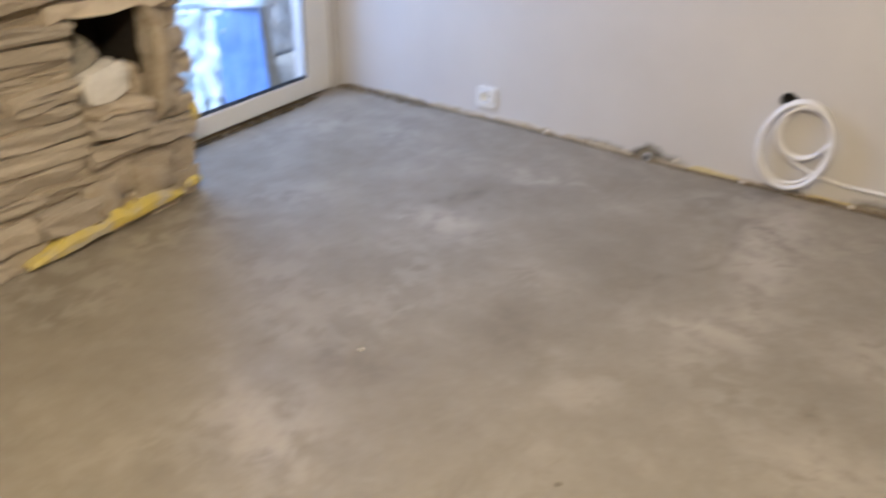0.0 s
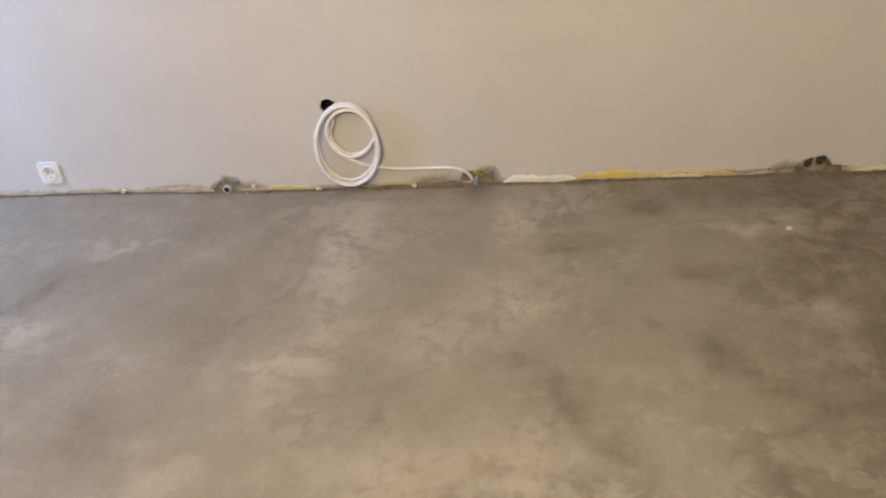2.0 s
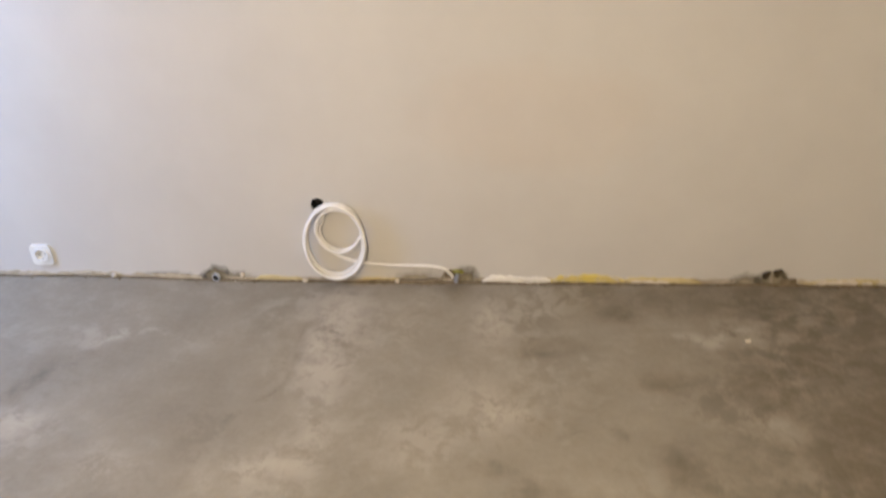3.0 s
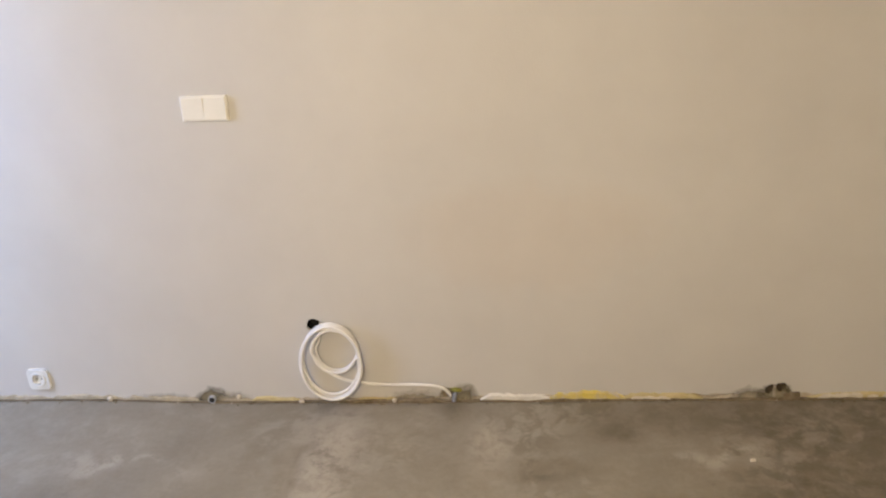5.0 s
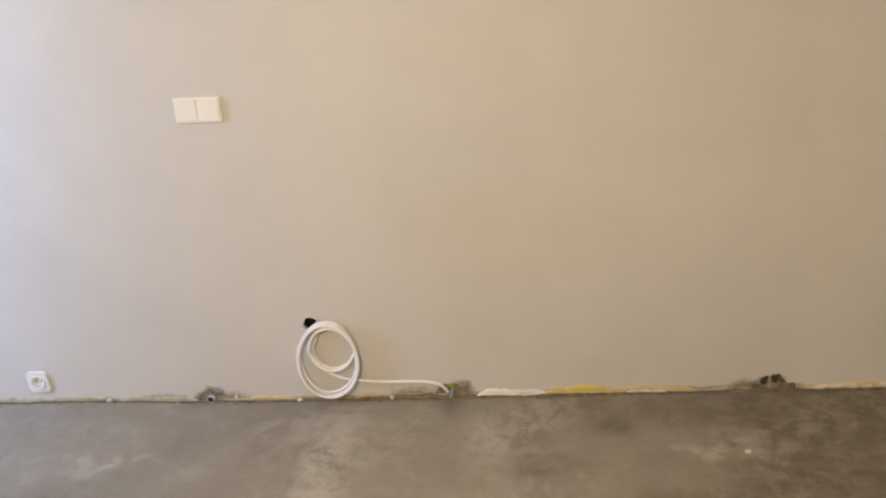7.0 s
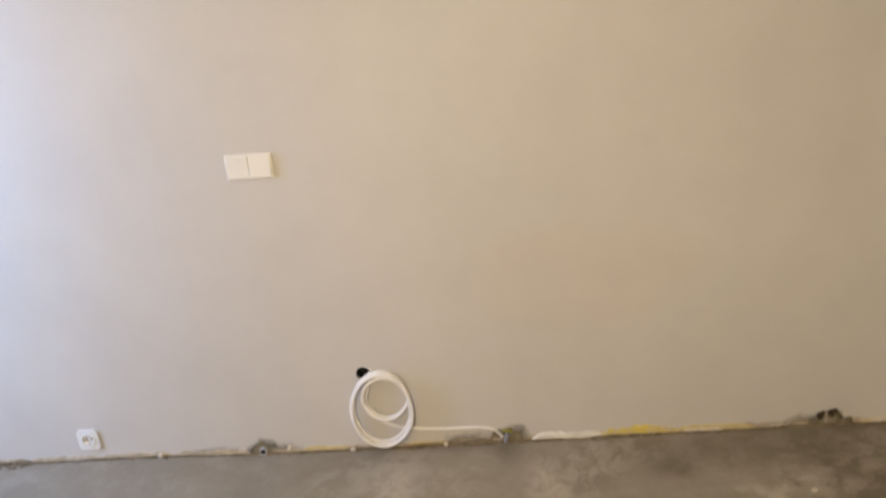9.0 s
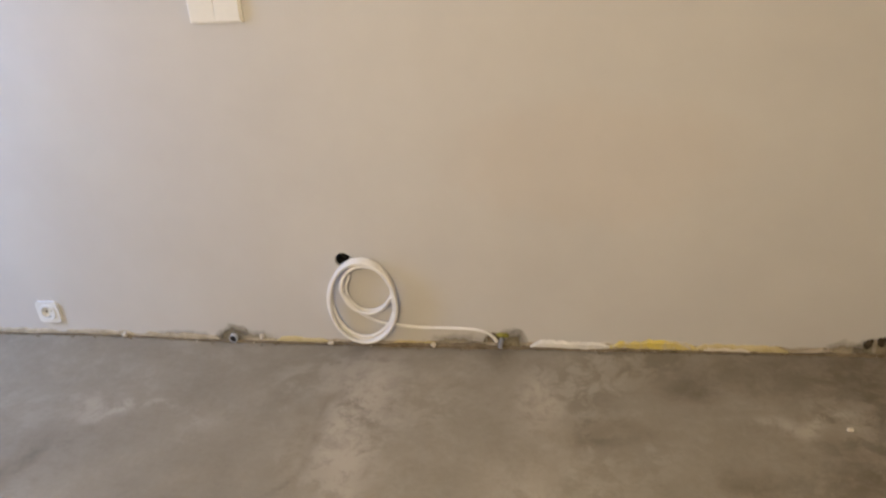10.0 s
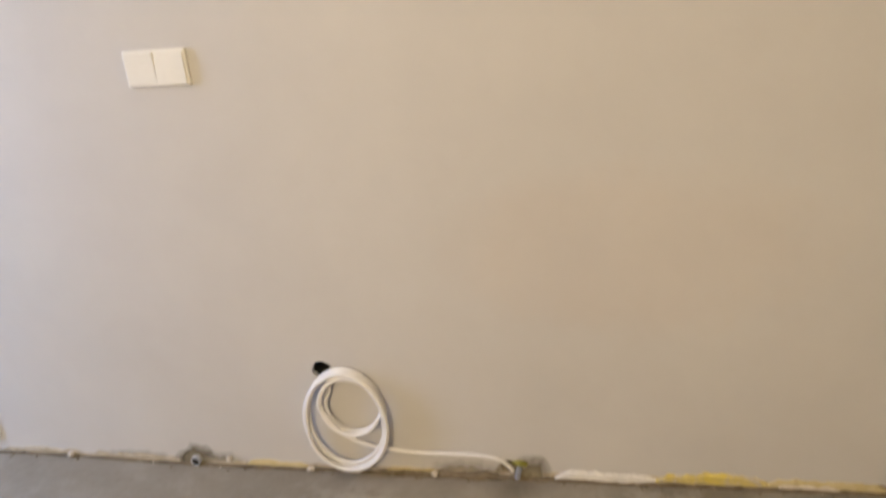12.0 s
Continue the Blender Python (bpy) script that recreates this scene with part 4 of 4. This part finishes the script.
def mortar_smear(x, half_x, half_z, seed, deep, mid):
    """A thin ochre smear of mortar on the paint, above the wall's foot."""
    bm = bmesh.new()
    bmesh.ops.create_uvsphere(bm, u_segments=28, v_segments=12, radius=1.0)
    for v in bm.verts:
        k = 1 + 0.16 * noise.noise(v.co * 2.3 + Vector((seed, 0, 1))) + 0.10 * noise.noise(v.co * 6.0 + Vector((0, seed, 0)))
        v.co = Vector((v.co.x * half_x * 1.15 * k, v.co.y * 0.0035 + 0.001, v.co.z * half_z * 1.15 * k))
    tagged(part("mortar_smear", bm, smeared("ochre_mortar_smear", 0.0, half_x, half_z, deep, mid, 0.62), None, "", True, (x, 0, 0.004)),
           "thin ochre mortar smear on the paint at the wall's foot", "mortar smear", "mortar smears at the wall's foot")


for x, half_x, half_z, seed in ((0.33, 0.12, 0.044, 3.0), (-0.35, 0.10, 0.042, 8.0), (-0.60, 0.16, 0.036, 15.0), (1.45, 0.06, 0.048, 27.0)):
    mortar_smear(x, half_x, half_z, seed, (0.35, 0.30, 0.20), (0.52, 0.47, 0.365))


def conduit_pocket():
    """The chiselled pocket into which the white cable runs."""
    thing = empty("conduit_end", (0.475, 0, 0))
    patch = bmesh.new()
    bmesh.ops.create_uvsphere(patch, u_segments=24, v_segments=12, radius=1.0)
    for v in patch.verts:
        k = 1 + 0.18 * noise.noise(v.co * 2.4 + Vector((3, 1, 0))) + 0.09 * noise.noise(v.co * 6.0)
        v.co = Vector((v.co.x * 0.062 * k + 0.026, v.co.y * 0.005 * k + 0.002, v.co.z * 0.084 * k))
    part("mortar_patch", patch, smeared("mortar_round_the_conduit", 0.026, 0.056, 0.076, (0.10, 0.085, 0.045), (0.34, 0.295, 0.20), 0.80), thing, "smeared olive-brown mortar", True)
    part("cavity", tube([(-0.03, 0.02, 0.022), (-0.03, 0.004, 0.022)], [0.026, 0.021], 14), DIRT, thing, "dark chiselled cavity")
    ribs = [(-0.004, 0.010, 0.030), (-0.007, -0.003, 0.024), (-0.010, -0.009, 0.014), (-0.011, -0.011, 0.004)]
    path = smooth_path(ribs, 8)
    part("conduit", tube(path, [0.0066 + 0.0010 * (i % 2) for i in range(len(path))], 14), DULL_CONDUIT, thing, "dark grey ribbed conduit")
    part("wire_sheath", tube(smooth_path([(-0.020, 0.012, 0.040), (-0.006, -0.003, 0.046), (0.008, -0.002, 0.044), (0.013, 0.010, 0.038)], 6), 0.0075, 10), GREEN_WIRE, thing, "green-yellow sheathing")
    tagged(thing, "grey conduit end with green-yellow wire in a chiselled pocket", "conduit")


conduit_pocket()


def broken_pocket():
    """The torn-open pocket; dark lumps paint the shade of its two hollows."""
    thing = empty("broken_wall_box", (1.555, 0, 0))
    # Solid dark lumps put the hollows' shade into colour.
    for x, z, rx, rz, tip in ((-0.045, 0.036, 0.011, 0.014, 0.2), (-0.037, 0.047, 0.007, 0.007, 0.5), (-0.011, 0.043, 0.010, 0.014, -0.4), (0.002, 0.054, 0.008, 0.006, 0.3)):
        bm = bmesh.new()
        bmesh.ops.create_uvsphere(bm, u_segments=16, v_segments=10, radius=1.0)
        for v in bm.verts:
            k = 1 + 0.35 * noise.noise(v.co * 2.5 + Vector((x * 90, 0, 0)))
            u, w = v.co.x * rx * k, v.co.z * rz * k
            v.co = Vector((x + u + tip * w * 0.4, v.co.y * 0.009, z + w))
        part("hollow", bm, HOLLOW_SHADE, thing, "dark lump painting a hollow's shade")
    part("mortar_patch", lump((0.080, 0.007, 0.040), 41, 0.35, 3), smeared("mortar_round_the_box", 0.0, 0.066, 0.036, (0.14, 0.115, 0.065), (0.36, 0.31, 0.215), 0.85), thing, "dark brown mortar smear", at=(-0.020, 0.002, 0.022))
    part("box_rib", slab((-0.032, -0.008, 0.012), (-0.022, 0.014, 0.053), 0.003), SMEAR, thing, "pale rib between the hollows")
    ledge = slab((0.002, -0.009, 0.0), (0.054, 0.012, 0.027), 0.004)
    for v in ledge.verts:
        v.co += Vector((noise.noise(v.co * 60), noise.noise(v.co * 50) * 0.4, noise.noise(v.co * 45))) * 0.006
        v.co.z *= 1 + 4 * (v.co.x - 0.03)
    part("mortar_ledge", ledge, DIRT, thing, "brown broken mortar ledge")
    tagged(thing, "torn-open wall box with mortar and dark lumps painting its hollows", "wall box")


broken_pocket()


def wall_box():
    """The round black box let into the wall, empty."""
    bm = bmesh.new()
    sides, loops = 28, []
    for radius, y in ((0.033, 0.012), (0.0325, 0.055), (0.0, 0.055)):
        loops.append([bm.verts.new((0.003 + radius * math.cos(2 * math.pi * k / sides), y, 0.306 + radius * math.sin(2 * math.pi * k / sides))) for k in range(sides)] if radius else [bm.verts.new((0.003, y, 0.306))])
    for k in range(sides):
        bm.faces.new((loops[0][k], loops[0][(k + 1) % sides], loops[1][(k + 1) % sides], loops[1][k]))
        bm.faces.new((loops[1][k], loops[1][(k + 1) % sides], loops[2][0]))
    tagged(part("socket_box", bm, BOX_BLACK), "empty black round wall box behind a ragged hole", "wall box")


wall_box()


# ---- the coil of cable ----
def cable_coil():
    """One length of white cable: out of the wall box, wound in loops, and off along the wall."""
    pts = []
    lean = -0.10

    def loop(cx, cz, ax, az, a0, a1, y_top, y_low, steps=40):
        for i in range(steps):
            a = math.radians(a0 + (a1 - a0) * i / steps)
            u, w = ax * math.cos(a), az * math.sin(a)
            s = (1 - math.sin(a)) / 2
            pts.append((cx + u - lean * w * 0.62, y_top * (1 - s) + y_low * s, cz + w + lean * u * 0.1))

    pts += smooth_path([(0.012, 0.045, 0.290), (0.016, 0.016, 0.287), (0.020, -0.010, 0.280), (0.012, -0.016, 0.240)], 8)
    loop(0.074, 0.220, 0.074, 0.083, 170, 360, -0.018, -0.020, 30)
    loop(0.051, 0.174, 0.105, 0.145, 0, 360, -0.018, -0.018)
    loop(0.053, 0.180, 0.101, 0.137, 0, 360, -0.028, -0.026)
    loop(0.049, 0.169, 0.108, 0.142, 0, 360, -0.036, -0.028)
    loop(0.072, 0.224, 0.078, 0.083, 0, 180, -0.040, -0.036, 24)
    loop(0.070, 0.220, 0.077, 0.086, 180, 360, -0.036, -0.034, 24)
    loop(0.055, 0.173, 0.105, 0.145, 0, 200, -0.044, -0.036, 24)
    loop(0.053, 0.168, 0.108, 0.139, 200, 400, -0.042, -0.038, 24)
    loop(0.068, 0.220, 0.078, 0.083, 40, 200, -0.040, -0.036, 20)
    pts += smooth_path([(-0.004, -0.034, 0.205), (0.016, -0.032, 0.165), (0.045, -0.030, 0.132), (0.085, -0.026, 0.106), (0.125, -0.020, 0.091),
                        (0.158, -0.015, 0.083), (0.20, -0.012, 0.076), (0.245, -0.012, 0.073), (0.31, -0.012, 0.073), (0.37, -0.012, 0.071),
                        (0.405, -0.012, 0.066), (0.428, -0.009, 0.056), (0.444, -0.005, 0.038), (0.453, -0.001, 0.020)], 8)
    for _ in range(3):
        pts = [pts[0]] + [tuple((a + 2 * b + c) / 4 for a, b, c in zip(p, q, r)) for p, q, r in zip(pts, pts[1:], pts[2:])] + [pts[-1]]
    ob = part("cable", tube(pts, 0.0054, 10), SHEATH, None, "", True)
    return tagged(ob, "white sheathed cable wound in loops, hanging from the wall box", "cable coil")


cable_coil()


# ---- switch and socket ----
def double_switch():
    s = empty("light_switch", (-0.243, 0, 1.064))
    s.rotation_euler = (0, radians(1.6), 0)
    rim = rounded_plate(0.076, 0.0405, 0.005, -0.010, 0.0, 0.003)
    part("frame", rim, IVORY, s)
    for x in (-0.0355, 0.0355):
        bm = slab((x - 0.0352, -0.0140, -0.0345), (x + 0.0352, -0.008, 0.0345), 0.0020, 3)
        for v in bm.verts:
            if v.co.y < -0.012:
                v.co.y += 0.003 * (v.co.z / 0.0335) * (-1 if x < 0 else 1) * 0.45
        part("rocker", bm, IVORY, s)
    tagged(s, "ivory-white double light switch with two flat rockers on the wall", "light switch")


double_switch()


def wall_socket():
    s = empty("wall_socket", (-1.062, 0, 0.105))
    corner, arc = 0.015, [radians(15 * k) for k in range(7)]
    outline = [(sx * (0.0405 - corner) + corner * math.cos(a + turn), sz * (0.0405 - corner) + corner * math.sin(a + turn))
               for sx, sz, turn in ((1, 1, 0), (-1, 1, math.pi / 2), (-1, -1, math.pi), (1, -1, 1.5 * math.pi)) for a in arc]
    sides = 32
    turns = [2 * math.pi * k / sides for k in range(sides)]
    part("frame", plate(outline, [[(0.030 * math.cos(a), 0.030 * math.sin(a)) for a in turns]], -0.010, -0.0005), SNOW, s)

    def turned(profile):
        bm = bmesh.new()
        loops = [[bm.verts.new((r * math.cos(a), y, r * math.sin(a))) for a in turns] for r, y in profile]
        for p, q in zip(loops, loops[1:]):
            for k in range(sides):
                bm.faces.new((p[k], p[(k + 1) % sides], q[(k + 1) % sides], q[k]))
        return bm, loops

    ring, _ = turned(((0.0298, -0.002), (0.0298, -0.0125), (0.0285, -0.0138), (0.0215, -0.0138), (0.0205, -0.0130)))
    part("insert", ring, SNOW, s)
    cup, rims = turned(((0.0205, -0.0130), (0.0198, -0.0015)))
    cup.faces.new(rims[-1])
    part("well", cup, SNOW, s, "greyish recessed well")
    for x in (-0.0095, 0.0095):
        part("pin_hole", tube([(x, -0.0010, 0), (x, -0.0022, 0)], 0.0030, 12), BOX_BLACK, s)
    for z in (-0.0182, 0.0182):
        part("earth_clip", slab((-0.003, -0.0120, z - 0.0015), (0.003, -0.0016, z + 0.0015), 0.0005), METAL, s)
    tagged(s, "white single earthed wall socket just above the floor", "wall socket")


wall_socket()


# ---- the yard behind the glass ----
GZ = -0.50
yard = bmesh.new()
bmesh.ops.create_grid(yard, x_segments=80, y_segments=80, size=1.0)
for v in yard.verts:
    far = Vector((math.copysign(abs(v.co.x) ** 3 * 900, v.co.x), math.copysign(abs(v.co.y) ** 3 * 900, v.co.y)))
    v.co = Vector((far.x - 3, far.y, GZ + 0.02 * noise.noise(Vector((far.x, far.y, 0))) - 0.02))
tagged(part("ground", yard, EARTH, None, "", True), "grey-brown gravel yard", "ground", kind="structure")


def yard_wall():
    """A whitewashed rubble wall across the yard."""
    wall = empty("yard_wall", (-3.6, 1.4, GZ))
    part("wall_body", slab((-0.25, -3.6, -0.02), (0.0, 3.4, 1.9)), WHITEWASH, wall)
    r = random.Random(5)
    bm0 = stone_mesh(77)
    bm0.materials.clear()
    bm0.materials.append(WHITEWASH)
    z = 0.02
    while z < 1.75:
        h = r.uniform(0.10, 0.18)
        y = -2.2
        while y < 3.0:
            w = r.uniform(0.16, 0.36)
            ob = new("stone", bm0)
            ob.parent = wall
            ob.matrix_basis = Matrix.LocRotScale((0.0 + r.uniform(-0.02, 0.02), y + w / 2, z + h / 2), Euler((0, r.choice((0, math.pi)), 0)), (0.10, w * 1.06, h * 1.10))
            y += w + 0.012
        z += h + 0.010
    tagged(wall, "whitewashed rough rubble wall across the yard", "garden wall", kind="structure")


yard_wall()


def covered_stack():
    """A stack under a blue sheet with crumpled pale film on its front."""
    thing = empty("covered_stack", (-2.77, 0.087, GZ))
    thing.rotation_euler = (0, 0, radians(-41.8))
    def drape(lo, hi, seed, cuts=14, amount=0.03):
        bm = bmesh.new()
        bmesh.ops.create_cube(bm, size=1.0)
        bmesh.ops.subdivide_edges(bm, edges=bm.edges[:], cuts=cuts, use_grid_fill=True)
        lo, hi = Vector(lo), Vector(hi)
        for v in bm.verts:
            top = v.co.z > 0.3
            p = Vector([(a + b) / 2 + c * (b - a) for a, b, c in zip(lo, hi, v.co)])
            fold = noise.noise(Vector((p.x * 6 + seed, p.y * 6, p.z * (1.2 if not top else 4)))) + 0.5 * noise.noise(Vector((p.x * 16, p.y * 16 + seed, p.z * 3))) + (0.5 * noise.noise(Vector((p.x * 22, p.y * 22 + seed, p.z * 22))) if amount > 0.04 else 0.0)
            n = Vector((v.co.x, v.co.y, v.co.z * 0.4)).normalized()
            v.co = p + n * amount * fold * (1.2 - v.co.z)
        return bm
    part("sheet", drape((0.01, 0.12, 0.0), (0.245, 0.33, 0.735), 3.0), TARP_BLUE, thing, "bright blue sheet", True)
    part("film", drape((0.0, -0.50, 0.0), (0.245, 0.14, 0.725), 8.0, 34, 0.07), FILM_CYAN, thing, "crumpled pale cyan plastic film", True)
    part("lid", drape((-0.02, -0.53, 0.735), (0.262, 0.345, 0.762), 5.0, 10, 0.012), FILM_CYAN, thing, "pale blue folded sheet on top", True)
    part("pink_pack", lump((0.06, 0.09, 0.08), 9, 0.3, 3), PINK, thing, "pinkish packing", at=(0.24, -0.34, 0.60))
    tagged(thing, "stack under blue sheet and crumpled pale plastic film", "covered stack")


covered_stack()

board = slab((-0.02, -0.085, 0), (0.02, 0.085, 0.62), 0.004)
board.transform(Matrix.Translation((-2.80, 0.67, GZ)) @ pose(0, 0, 0, 3, -8, 10))
tagged(part("leaning_board", board, TIMBER), "weathered beige board standing in the yard", "board")


def shrub():
    thing = empty("shrub", (-3.14, 0.40, GZ))
    r = random.Random(17)
    tips = []
    for k in range(9):
        a, l = r.uniform(0, 6.28), r.uniform(0.9, 1.35)
        tip = Vector((math.cos(a) * 0.16, math.sin(a) * 0.20, l))
        path = smooth_path([(0.02 * math.cos(a), 0.02 * math.sin(a), 0), tip * 0.45 + Vector((0, 0, 0.1)), tip], 6)
        part("branch", tube(path, [0.016 * (1 - 0.75 * i / len(path)) for i in range(len(path))], 7), BARK, thing)
        tips += path[5:]
    bm = bmesh.new()
    for _ in range(340):
        c = r.choice(tips) + Vector((r.gauss(0, 0.07), r.gauss(0, 0.07), r.gauss(0, 0.08)))
        m = Matrix.LocRotScale(c, Euler((r.uniform(-0.9, 0.9), r.uniform(-0.9, 0.9), r.uniform(0, 6.28))), Vector((1, 1, 1)) * r.uniform(0.6, 1.3))
        vs = [bm.verts.new(m @ Vector(p)) for p in ((0, 0, 0), (0.030, 0.05, 0.010), (0, 0.15, -0.01), (-0.030, 0.05, 0.010))]
        bm.faces.new(vs)
    tagged(part("leaves", bm, LEAF, thing), kind="stuff")
    tagged(thing, "green leafy shrub in front of the yard wall", "shrub")


shrub()
